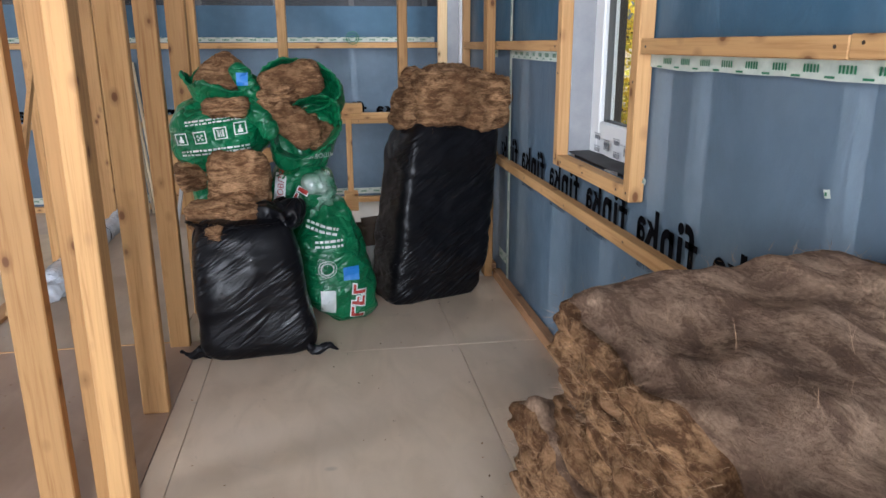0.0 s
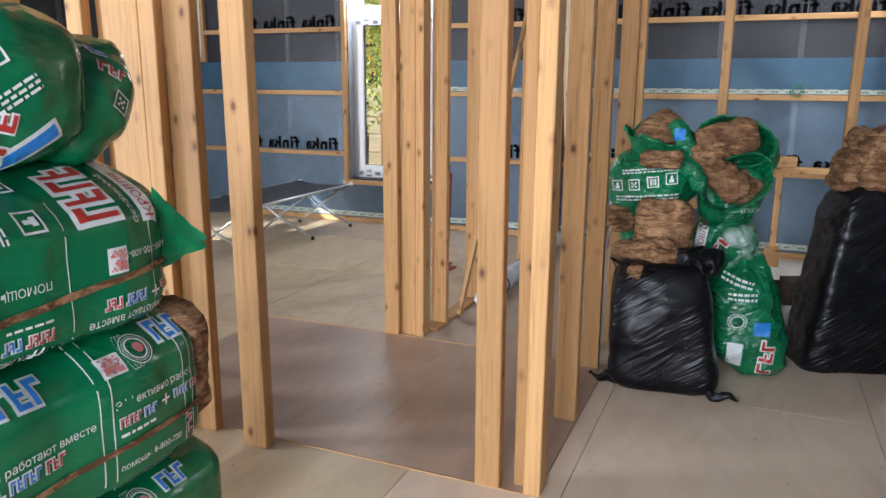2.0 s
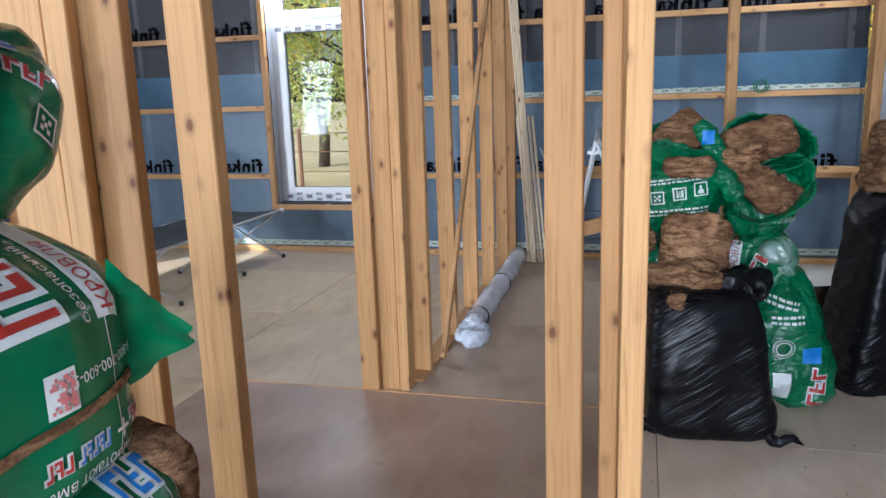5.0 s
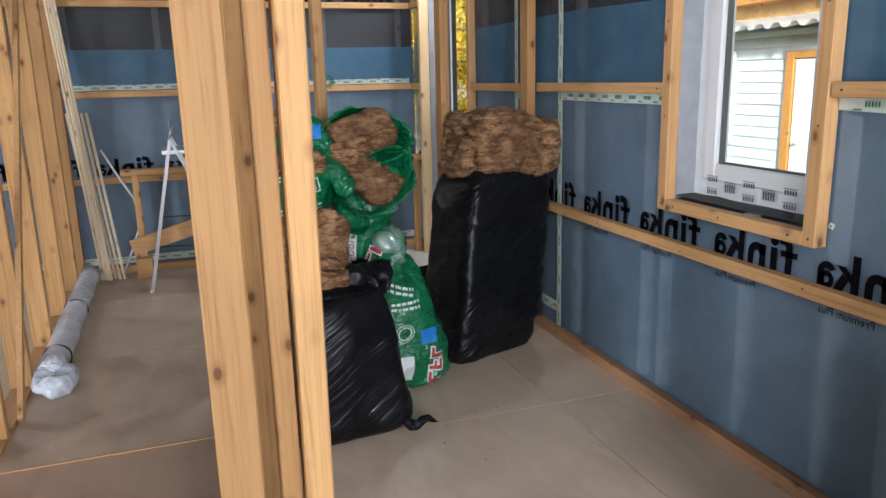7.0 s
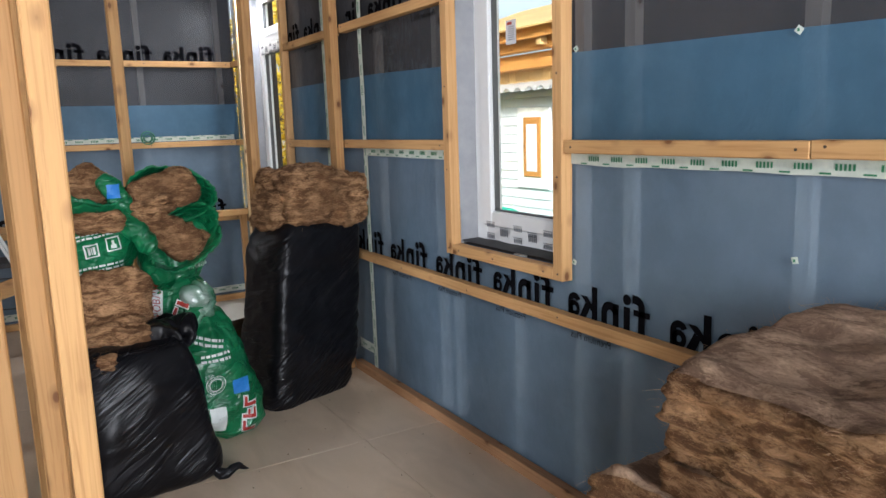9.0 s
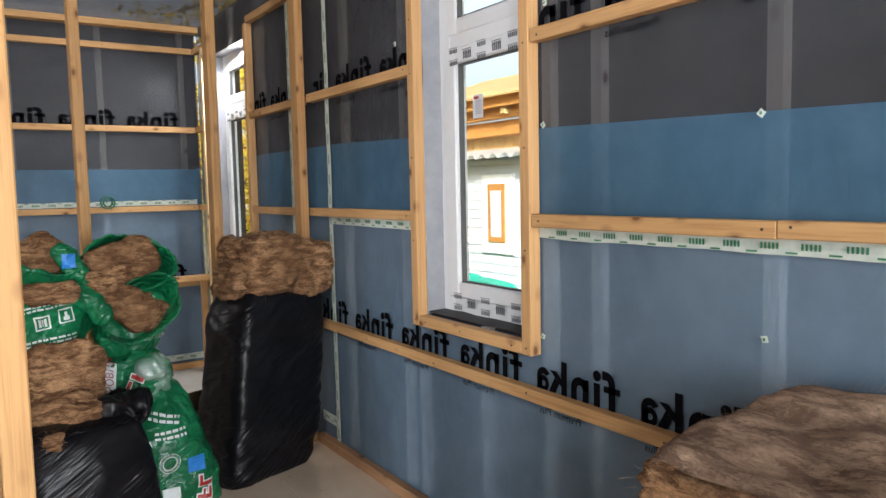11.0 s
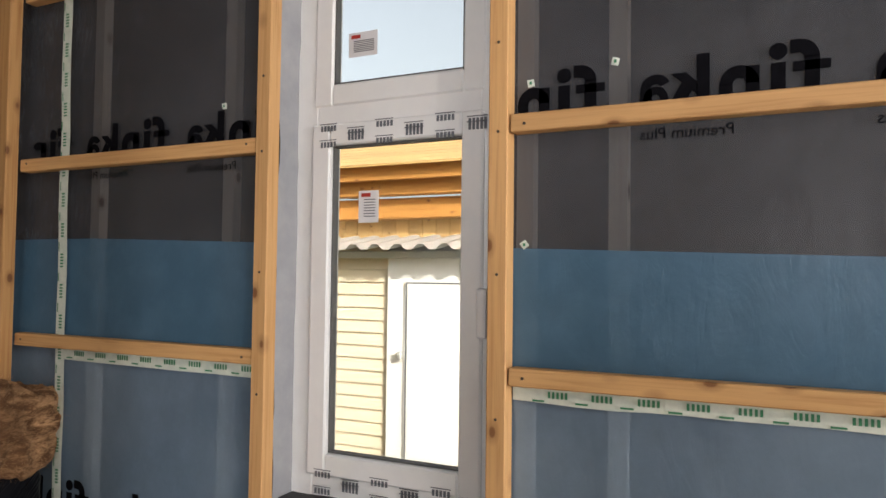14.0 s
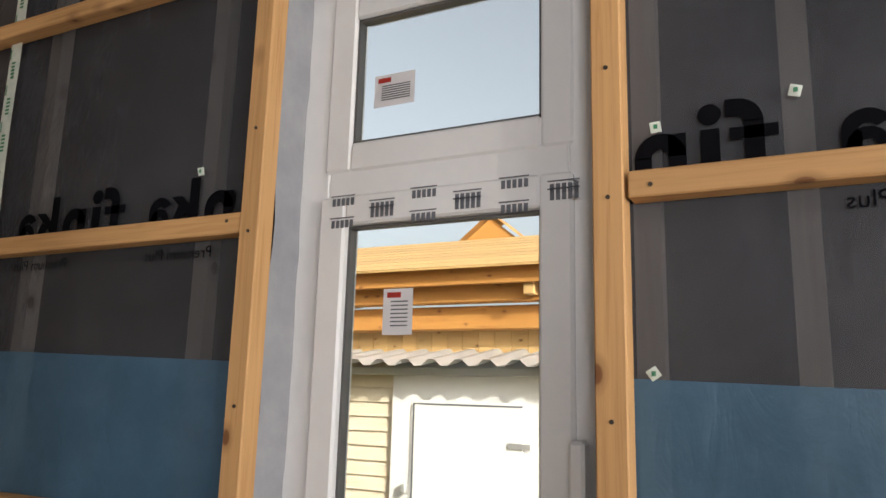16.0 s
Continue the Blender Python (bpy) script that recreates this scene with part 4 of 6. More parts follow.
lower = [(0.52, 1.09, 1.02, 2.52, 0.0, 0.15), (0.50, 1.08, 1.05, 2.53, 0.145, 0.29), (0.52, 1.09, 1.00, 2.50, 0.285, 0.43), (0.495, 1.085, 1.02, 2.51, 0.425, 0.56), (0.485, 1.08, 1.04, 2.49, 0.555, 0.665)]
for k, (x0, x1, y0, y1, z0, z1) in enumerate(lower):
    wool_slab(x0, x1, y0, y1, z0, z1, k + 1, 0.0, 0.012)
for k, (x0, x1, y0, y1, z0, z1) in enumerate([(0.52, 1.09, 1.05, 2.30, 0.66, 0.80), (0.515, 1.09, 1.02, 2.30, 0.79, 0.905), (0.505, 1.085, 1.04, 2.29, 0.895, 1.02)]):
    t, tops = wool_slab(x0, x1, y0, y1, z0, z1, k + 11, 0.035 if k == 2 else 0.02, 0.02, 0.02)
    if k == 2:
        fibres("skin_fibres", tops, 900, 0.035, 0.0003, FIBRE, t, 77)


from mathutils.bvhtree import BVHTree


def surface(ob):
    """A search tree over an object's mesh, which lies in world coordinates."""
    me = ob.data
    return BVHTree.FromPolygons([v.co for v in me.vertices], [p.vertices[:] for p in me.polygons])


def grid_bm(w, h, n=8, m=8):
    bm = bmesh.new()
    g = [[bm.verts.new((w * i / n, h * j / m, 0)) for j in range(m + 1)] for i in range(n + 1)]
    for i in range(n):
        for j in range(m):
            bm.faces.new((g[i][j], g[i + 1][j], g[i + 1][j + 1], g[i][j + 1]))
    return bm


def rects_bm(rects, n=3):
    bm = bmesh.new()
    for x0, x1, y0, y1 in rects:
        g = [[bm.verts.new((x0 + (x1 - x0) * i / n, y0 + (y1 - y0) * j / n, 0)) for j in range(n + 1)] for i in range(n + 1)]
        for i in range(n):
            for j in range(n):
                bm.faces.new((g[i][j], g[i + 1][j], g[i + 1][j + 1], g[i][j + 1]))
    return bm


def print_on(ob, tree, name, bm, origin, ux, uy, mat, lift=0.003, label=""):
    """Presses a flat print onto a soft surface along the print's own normal."""
    o, ux, uy = Vector(origin), Vector(ux).normalized(), Vector(uy).normalized()
    n = ux.cross(uy).normalized()
    lost = []
    for v in bm.verts:
        p = o + ux * v.co.x + uy * v.co.y
        hit, normal, _, _ = tree.ray_cast(p + n * 0.25, -n)
        if hit is None:
            lost.append(v)
        else:
            v.co = hit + (normal if normal.dot(n) > 0 else -normal) * lift
    bmesh.ops.delete(bm, geom=lost, context="VERTS")
    if len(bm.faces):
        piece = part(name, bm, mat, ob, label)
        if name in ("printed_mark", "mark_outline", "small_print", "pictogram", "lettering"):
            piece["kind"] = "stuff"
    else:
        bm.free()


def maker_block(ob, tree, origin, ux, uy, w, h, ink, strokes=5):
    """A maker's mark as plain coloured strokes with a white outline."""
    r = []
    pitch = w * 0.86 / strokes
    for j in range(strokes):
        x = w * 0.07 + j * pitch
        r.append((x, x + pitch * 0.28, h * 0.14, h * 0.86))
        if j % 2 == 0:
            r.append((x, x + pitch * 0.78, h * 0.70, h * 0.86))
        else:
            r.append((x, x + pitch * 0.78, h * 0.14, h * 0.28))
            r.append((x, x + pitch * 0.7, h * 0.46, h * 0.58))
    e = min(w, h) * 0.075
    print_on(ob, tree, "mark_outline", rects_bm([(a - e, b + e, c - e, d + e) for a, b, c, d in r]), origin, ux, uy, WHITE_INK, 0.0025, "white printed outline")
    print_on(ob, tree, "printed_mark", rects_bm(r), origin, ux, uy, ink, 0.005, "coloured printed mark")


def icon(ob, tree, origin, ux, uy, s, mark=0):
    """A white outlined square pictogram."""
    t = s * 0.09
    r = [(0, s, 0, t), (0, s, s - t, s), (0, t, t, s - t), (s - t, s, t, s - t)]
    if mark % 3 == 0:
        r += [(s * 0.3, s * 0.7, s * 0.2, s * 0.45), (s * 0.4, s * 0.6, s * 0.45, s * 0.75)]
    elif mark % 3 == 1:
        r += [(s * 0.25, s * 0.42, s * 0.25, s * 0.42), (s * 0.58, s * 0.75, s * 0.25, s * 0.42), (s * 0.25, s * 0.42, s * 0.58, s * 0.75), (s * 0.58, s * 0.75, s * 0.58, s * 0.75), (s * 0.42, s * 0.58, s * 0.42, s * 0.58)]
    else:
        r += [(s * 0.22, s * 0.4, s * 0.2, s * 0.8), (s * 0.46, s * 0.54, s * 0.2, s * 0.8), (s * 0.6, s * 0.78, s * 0.2, s * 0.8)]
    print_on(ob, tree, "pictogram", rects_bm(r), origin, ux, uy, WHITE_INK, 0.0035, "white pictogram")


def words(ob, tree, text, origin, ux, uy, size, mat=None):
    bm = letters_bm(text, size)
    print_on(ob, tree, "lettering", bm, origin, ux, uy, mat or WHITE_INK, 0.004, "white printed lettering")


def tiny_lines(ob, tree, origin, ux, uy, w, h, n):
    rnd = random.Random(int(abs(sum(origin)) * 1000))
    r = []
    for k in range(n):
        y = h * (k + 0.2) / n
        x = 0.0
        while x < w:
            l = rnd.uniform(0.01, 0.03)
            r.append((x, min(w, x + l), y, y + h / n * 0.5))
            x += l + 0.006
    print_on(ob, tree, "small_print", rects_bm(r, 1), origin, ux, uy, WHITE_INK, 0.003, "small white print")


# ---- packs of wool stacked beside the hall ----
FY, FZ = Vector((0, 1, 0)), Vector((0, 0, 1))


def wool_pack(x0, x1, y0, y1, z0, z1, seed, label, ear=True, open_end=False, slope=0.10):
    t = thing("insulation_pack", label, "insulation pack", "stack of wrapped packs")
    bm = rounded_bm((x1 - x0, y1 - y0, z1 - z0), 9, 40, ((x0 + x1) / 2, (y0 + y1) / 2, (z0 + z1) / 2))
    for v in bm.verts:
        f = max(0.0, (v.co.x - (x0 + x1) / 2) / ((x1 - x0) / 2))
        g = max(0.0, (v.co.z - (z0 + z1) / 2) / ((z1 - z0) / 2))
        v.co.z -= slope * f ** 2 * g
    crumple(bm, seed, 0.012, 0.005, 2.0, 5.0, z0, (1, 3.0, 1))
    body = part("wrapper", bm, GREEN_BAG, t, "taut green polythene wrapper", True)
    if ear:
        e = bmesh.new()
        base = Vector((x1 - 0.04, y1 - 0.05, (z0 + z1) / 2 + 0.02))
        g = []
        for i in range(9):
            row = []
            for j in range(7):
                s, q = i / 8, j / 6 - 0.5
                p = base + Vector((0.05 * s, 0.15 * s, -0.06 * s)) + Vector((0.005 * math.sin(j * 1.1 + i), 0, 0.24 * q * (1 - 0.88 * s)))
                row.append(e.verts.new(p + Vector((0.012 * noise.noise(p * 25), 0, 0))))
            g.append(row)
        for i in range(8):
            for j in range(6):
                e.faces.new((g[i][j], g[i + 1][j], g[i + 1][j + 1], g[i][j + 1]))
        part("wrapper_ear", e, GREEN_BAG, t, "loose sealed end of the wrapper", True)
    if open_end:
        w = rounded_bm((0.5 * (x1 - x0), 0.12, 0.8 * (z1 - z0)), 4, 14, ((x0 + x1) / 2 + 0.12, y1 - 0.01, (z0 + z1) / 2))
        crumple(w, seed + 5, 0.02, 0.012, 9, 20)
        part("wool_end", w, WOOL, t, "bare brown wool end", True)
    return t, body, surface(body)


p1, b1, s1 = wool_pack(-2.03, -1.395, 1.02, 2.30, 0.875, 1.315, 3, "green shrink-wrapped pack of mineral wool lying on a stack", slope=0.13)
p2, b2, s2 = wool_pack(-2.00, -1.37, 1.02, 2.37, 0.45, 0.905, 4, "green shrink-wrapped pack of mineral wool, torn at one end", False, True, slope=0.12)
p3, b3, s3 = wool_pack(-2.02, -1.375, 1.06, 2.45, 0.0, 0.455, 5, "green shrink-wrapped pack of mineral wool at the bottom of a stack", False, slope=0.12)
NX, NY = -FY, -FZ
UP_SLANT = Vector((-0.75, 0, 1)).normalized()
TOP_U, TOP_V = Vector((-0.75, 0, 0.66)).normalized(), Vector((0, -1, 0))


def mottled_square(pk, sf, y0, y1, z0, z1, x, uy=FZ):
    """A white plate with a mottled faded red square printed in it."""
    w, h = y1 - y0, z1 - z0
    print_on(pk, sf, "printed_plate", grid_bm(w, h, 5, 5), (x, y0, z0), FY, uy, WHITE_INK, 0.0025, "white printed plate")
    rnd = random.Random(int(y0 * 1000))
    n = 9
    cells = [(w * 0.1 + w * 0.8 * i / n, w * 0.1 + w * 0.8 * (i + 1) / n, h * 0.1 + h * 0.8 * k / n, h * 0.1 + h * 0.8 * (k + 1) / n) for i in range(n) for k in range(n) if rnd.random() < 0.62]
    print_on(pk, sf, "printed_mark", rects_bm(cells, 1), (x, y0, z0), FY, uy, QR_PINK, 0.005, "faded red printed square")


def mark_pair(pk, sf, x, y, z, ux, uy, size, red_first=True):
    """A red and a blue maker's mark side by side with a white plus between."""
    a, b = (RED_INK, BLUE_INK) if red_first else (BLUE_INK, RED_INK)
    maker_block(pk, sf, (x, y, z), ux, uy, size * 0.62, size * 0.26, a, 5)
    maker_block(pk, sf, Vector((x, y, z)) + Vector(ux) * size * 0.62, ux, uy, size * 0.42, size * 0.26, b, 3)


def plus_sign(pk, sf, x, y, z):
    print_on(pk, sf, "plus_sign", rects_bm([(0, 0.032, 0.013, 0.019), (0.013, 0.019, 0, 0.032)]), (x, y - 0.016, z - 0.016), FY, FZ, WHITE_INK, 0.005)


def ring_bm(r0, r1, n=28):
    bm = bmesh.new()
    a = [bm.verts.new((r0 * math.cos(2 * math.pi * k / n), r0 * math.sin(2 * math.pi * k / n), 0)) for k in range(n)]
    b = [bm.verts.new((r1 * math.cos(2 * math.pi * k / n), r1 * math.sin(2 * math.pi * k / n), 0)) for k in range(n)]
    for k in range(n):
        bm.faces.new((a[k], a[(k + 1) % n], b[(k + 1) % n], b[k]))
    return bm


def emblem(pk, sf, x, y, z, ux, uy, r):
    for r0, r1 in ((0.94, 1.0), (0.62, 0.72), (0.80, 0.83)):
        print_on(pk, sf, "round_emblem", ring_bm(r * r0, r * r1), (x, y, z), ux, uy, WHITE_INK, 0.004, "white printed ring")
    if abs(Vector(ux).y) > 0.5:
        print_on(pk, sf, "round_emblem", ring_bm(0.0, r * 0.34, 14), Vector((x, y, z)) + Vector(ux) * r * 0.15, ux, uy, QR_PINK, 0.0045, "dull red printed disc")
    for k in range(3):
        bm = ring_bm(r * 1.1, r * 1.13, 40)
        for v in bm.verts:
            v.co.x = v.co.x * 0.28 - r * (0.75 - 0.22 * k)
        print_on(pk, sf, "round_emblem", bm, (x, y, z), ux, uy, WHITE_INK, 0.004, "white printed loop")


# print on the upper pack, which lies upside down
X = -1.395
mottled_square(p1, s1, 1.553, 1.620, 0.995, 1.065, X)
mottled_square(p1, s1, 2.050, 2.108, 1.034, 1.102, X)
words(p1, s1, "ПОМОЩЬ: 8-800-700-600-5", (X, 1.885, 1.062), NX, NY, 0.028)
words(p1, s1, "8-800-700-600-5", (X, 2.275, 1.085), NX, NY, 0.026)
words(p1, s1, "Эффективно работают вместе", (X, 1.885, 0.905), NX, NY, 0.030)
words(p1, s1, "работают вместе", (X, 2.235, 0.925), NX, NY, 0.030)
mark_pair(p1, s1, X, 1.692, 0.935, NX, NY, 0.150, False)
mark_pair(p1, s1, X, 1.884, 0.953, NX, NY, 0.140)
mark_pair(p1, s1, X, 2.172, 0.977, NX, NY, 0.146, False)
maker_block(p1, s1, (X, 2.285, 0.982), NX, NY, 0.07, 0.036, RED_INK, 2)
plus_sign(p1, s1, X, 1.718, 0.925)
plus_sign(p1, s1, X, 2.200, 0.958)
tiny_lines(p1, s1, (X, 1.56, 0.938), FY, FZ, 0.16, 0.022, 2)
tiny_lines(p1, s1, (X, 1.76, 0.962), FY, FZ, 0.12, 0.012, 1)
print_on(p1, s1, "wrapper_split", rects_bm([(0, 1.22, 0, 0.019)], 40), (X, 1.05, 0.935), Vector((0, 1, 0.072)), FZ, WOOL, 0.004, "split seam showing brown wool")
# white strips drawn as the highlights along the wrapper's creases
for y in (1.18, 1.46, 1.935, 2.20):
    print_on(p1, s1, "wrapper_crease", rects_bm([(0, 0.0025, 0, 0.33)], 12), (X, y, 0.90), FY, FZ, WHITE_INK, 0.0015, "pale line painted as a crease highlight")
for y, ln in ((1.625, 0.27), (2.13, 0.24)):
    maker_block(p1, s1, (-1.39, y, 1.165), TOP_U, TOP_V, ln, 0.165, RED_INK, 4)
print_on(p1, s1, "printed_plate", grid_bm(0.34, 0.066, 14, 4), (-1.39, 1.765, 1.165), TOP_U, TOP_V, WHITE_INK, 0.0025, "white printed plate")
words(p1, s1, "КРОВЛЯ / СТЕ", (-1.395, 1.752, 1.17), TOP_U, TOP_V, 0.050, RED_INK)
print_on(p1, s1, "printed_plate", grid_bm(0.28, 0.055, 12, 4), (-1.39, 2.24, 1.165), TOP_U, TOP_V, WHITE_INK, 0.0025, "white printed plate")
words(p1, s1, "КРОВЛЯ", (-1.395, 2.228, 1.17), TOP_U, TOP_V, 0.042, RED_INK)
words(p1, s1, "безопасный", (-1.39, 1.675, 1.16), TOP_U, TOP_V, 0.032)
words(p1, s1, "безопасный", (-1.39, 2.165, 1.16), TOP_U, TOP_V, 0.030)
for k, lift in ((0, 0.0), (1, 0.13)):
    icon(p1, s1, Vector((-1.395, 1.895, 1.175)) + TOP_U * lift, TOP_U, TOP_V, 0.064, k)
tiny_lines(p1, s1, (-1.39, 1.795, 1.165), TOP_U, TOP_V, 0.26, 0.022, 2)
# print on the middle pack, the right way up
X = -1.37
words(p2, s2, "Эффективно работают вместе", (X, 1.50, 0.665), FY, FZ, 0.030)
words(p2, s2, "Эффективно работ", (X, 1.998, 0.690), FY, FZ, 0.032)
words(p2, s2, "помощь: 8-800-700", (X, 2.002, 0.518), FY, FZ, 0.026)
mark_pair(p2, s2, X, 1.692, 0.615, FY, FZ, 0.160, False)
mark_pair(p2, s2, X, 2.004, 0.634, FY, FZ, 0.132)
mark_pair(p2, s2, X, 2.202, 0.640, FY, FZ, 0.120, False)
mark_pair(p2, s2, X, 1.500, 0.610, FY, FZ, 0.150)
plus_sign(p2, s2, X, 1.670, 0.628)
plus_sign(p2, s2, X, 2.170, 0.657)
maker_block(p2, s2, (X, 2.285, 0.51), FZ, NX, 0.075, 0.03, RED_INK, 3)
tiny_lines(p2, s2, (X, 2.01, 0.608), FY, FZ, 0.12, 0.016, 1)
mottled_square(p2, s2, 1.484, 1.555, 0.728, 0.79, -1.40, UP_SLANT)
mottled_square(p2, s2, 1.985, 2.062, 0.755, 0.815, -1.40, UP_SLANT)
emblem(p2, s2, -1.40, 1.625, 0.785, FY, UP_SLANT, 0.050)
emblem(p2, s2, -1.40, 2.120, 0.815, FY, UP_SLANT, 0.048)
maker_block(p2, s2, (-1.40, 1.695, 0.755), FY, UP_SLANT, 0.17, 0.10, BLUE_INK, 3)
maker_block(p2, s2, (-1.40, 2.195, 0.79), FY, UP_SLANT, 0.13, 0.10, BLUE_INK, 3)
print_on(p2, s2, "wrapper_split", rects_bm([(0, 1.3, 0, 0.017)], 40), (X, 1.05, 0.553), Vector((0, 1, 0.02)), FZ, WOOL, 0.004, "split seam showing brown wool")
# crease highlights, painted on as thin white strips
for y in (1.30, 1.60, 1.955, 1.99, 2.25, 2.29, 2.32):
    print_on(p2, s2, "wrapper_crease", rects_bm([(0, 0.0035, 0, 0.40)], 14), (X, y, 0.47), FY, Vector((-0.1, 0, 1)), WHITE_INK, 0.0015, "pale line painted as a crease highlight")
maker_block(p3, s3, (-1.40, 2.17, 0.345), FY, UP_SLANT, 0.13, 0.07, BLUE_INK, 3)
emblem(p3, s3, -1.40, 2.10, 0.37, FY, UP_SLANT, 0.045)
words(p3, s3, "Эффективно работают вместе", (-1.375, 1.6, 0.22), FY, FZ, 0.032)


# bulging sacks thrown on top of the packs
def top_sack(size, at, turn, seed, label, power=2.9, lumps=0.03):
    t = thing("insulation_sack", label, "insulation sack", "sacks on the packs")
    bm = rounded_bm(size, power, 44, at, turn)
    crumple(bm, seed, lumps, 0.010, 3.0, 4.5, 1.27)
    body = part("sack", bm, GREEN_BAG, t, "", True)
    return t, surface(body)


# the large folded sack: its bulging body, and the end tucked under it
t, sf = top_sack((0.50, 0.58, 0.40), (-1.745, 1.925, 1.495), -6, 21, "bulging green sack of mineral wool folded over on wrapped packs", 3.2)
ICON_U, ICON_V = Vector((0.0, 0.86, 0.5)), Vector((-0.12, -0.5, 0.86))
for y, z, k in ((1.855, 1.525, 0), (1.745, 1.465, 1), (1.668, 1.41, 2), (1.645, 1.345, 0)):
    icon(t, sf, (-1.48, y, z), ICON_U, ICON_V, 0.066, k)
    tiny_lines(t, sf, (-1.48, y - 0.03, z + 0.075), ICON_U, ICON_V, 0.06, 0.018, 2)
tiny_lines(t, sf, (-1.48, 1.745, 1.355), ICON_U, ICON_V, 0.28, 0.045, 3)
print_on(t, sf, "printed_plate", grid_bm(0.05, 0.11, 4, 8), (-1.48, 1.79, 1.315), ICON_U, ICON_V, WHITE_INK, 0.003, "white printed plate")
words(t, sf, "СТА", (-1.48, 1.825, 1.32), ICON_V, -ICON_U, 0.045, RED_INK)
maker_block(t, sf, (-1.48, 1.905, 1.335), Vector((0, 0.25, 1)), Vector((0, -1, 0.25)), 0.12, 0.07, RED_INK, 2)
print_on(t, sf, "printed_plate", grid_bm(0.16, 0.05, 8, 4), (-1.48, 1.905, 1.305), ICON_U, ICON_V, WHITE_INK, 0.0025, "white printed plate")
print_on(t, sf, "printed_mark", rects_bm([(0.012, 0.148, 0.010, 0.040)], 5), (-1.48, 1.905, 1.305), ICON_U, ICON_V, BLUE_INK, 0.005, "blue printed bar")
# highlights on the sack's folds, painted as white strips
for k in range(3):
    print_on(t, sf, "wrapper_crease", rects_bm([(0, 0.006, 0, 0.20)], 10), (-1.48, 2.135 + 0.022 * k, 1.44), FY, FZ, WHITE_INK, 0.0015, "pale line painted as a crease highlight")
folded = rounded_bm((0.44, 0.34, 0.34), 2.3, 34, (-1.75, 2.235, 1.45), 4)
for v in folded.verts:
    v.co.z += 0.45 * (v.co.y - 2.235)
crumple(folded, 23, 0.022, 0.010, 4.0, 6.0, 1.275)
fold = part("folded_end", folded, GREEN_BAG, t, "folded end of the sack", True)
ff = surface(fold)
icon(fold, ff, (-1.58, 2.225, 1.45), Vector((0, 0.8, -0.6)), Vector((0, 0.6, 0.8)), 0.055, 1)
maker_block(fold, ff, (-1.60, 2.215, 1.545), Vector((0, 0.85, -0.5)), Vector((0, 0.5, 0.85)), 0.09, 0.035, RED_INK, 3)
maker_block(fold, ff, (-1.60, 2.205, 1.60), Vector((0, 0.9, -0.4)), Vector((0, 0.4, 0.9)), 0.08, 0.03, BLUE_INK, 2)
# its neighbour, nearer the window wall
t, sf = top_sack((0.56, 0.60, 0.54), (-1.69, 1.275, 1.535), 8, 22, "bulging green sack of mineral wool lying on wrapped packs", 2.8, 0.04)
for y, z, k in ((1.44, 1.53, 0), (1.47, 1.45, 1), (1.46, 1.37, 2), (1.36, 1.60, 1), (1.34, 1.47, 0)):
    icon(t, sf, (-1.42, y, z), Vector((-0.3, 0.9, -0.2)), Vector((0, 0.2, 0.98)), 0.062, k)
tiny_lines(t, sf, (-1.42, 1.40, 1.42), Vector((-0.3, 0.9, -0.2)), Vector((0, 0.2, 0.98)), 0.12, 0.03, 2)


# ---- open sacks of offcuts against the hall partition ----
def wool_chunk(name, size, at, turn, seed, parent, tilt=(0, 0), power=5):
    bm = rounded_bm(size, power, 22, (0, 0, 0), turn)
    rot = Euler((radians(tilt[0]), radians(tilt[1]), 0)).to_matrix()
    for v in bm.verts:
        v.co = rot @ v.co
    crumple(bm, seed, 0.03, 0.02, 6, 9, None, (1, 1, 2.6))
    for v in bm.verts:
        v.co += Vector(at)
    spots = [(f.calc_center_median(), f.normal.copy(), 0.01) for f in bm.faces]
    ob = part(name, bm, WOOL, parent, "brown mineral wool offcut", True)
    fibres("loose_fibres", spots, 120, 0.02, 0.0005, FIBRE, ob, seed)
    return ob


def wool_strip(parent, a, b, width, thick, seed, up=(0, 0, 1), name="wool_chunk"):
    """A torn length of wool slab from a to b: layered along its length, ragged at the ends."""
    a, b = Vector(a), Vector(b)
    d = (b - a).normalized()
    side = d.cross(Vector(up)).normalized()
    top = side.cross(d)
    bm = rounded_bm(((b - a).length, width, thick), 6, 26, (0, 0, 0))
    crumple(bm, seed, 0.024, 0.017, 8, 15, None, (0.7, 1, 2.4))
    c = (a + b) / 2
    for v in bm.verts:
        v.co = c + d * v.co.x + side * v.co.y + top * v.co.z
    bm.normal_update()
    spots = [(f.calc_center_median(), f.normal.copy(), 0.01) for f in bm.faces]
    ob = part(name, bm, WOOL, parent, "brown mineral wool offcut", True)
    fibres("loose_fibres", spots, 420, 0.020, 0.00035, FIBRE, ob, seed)
    return ob


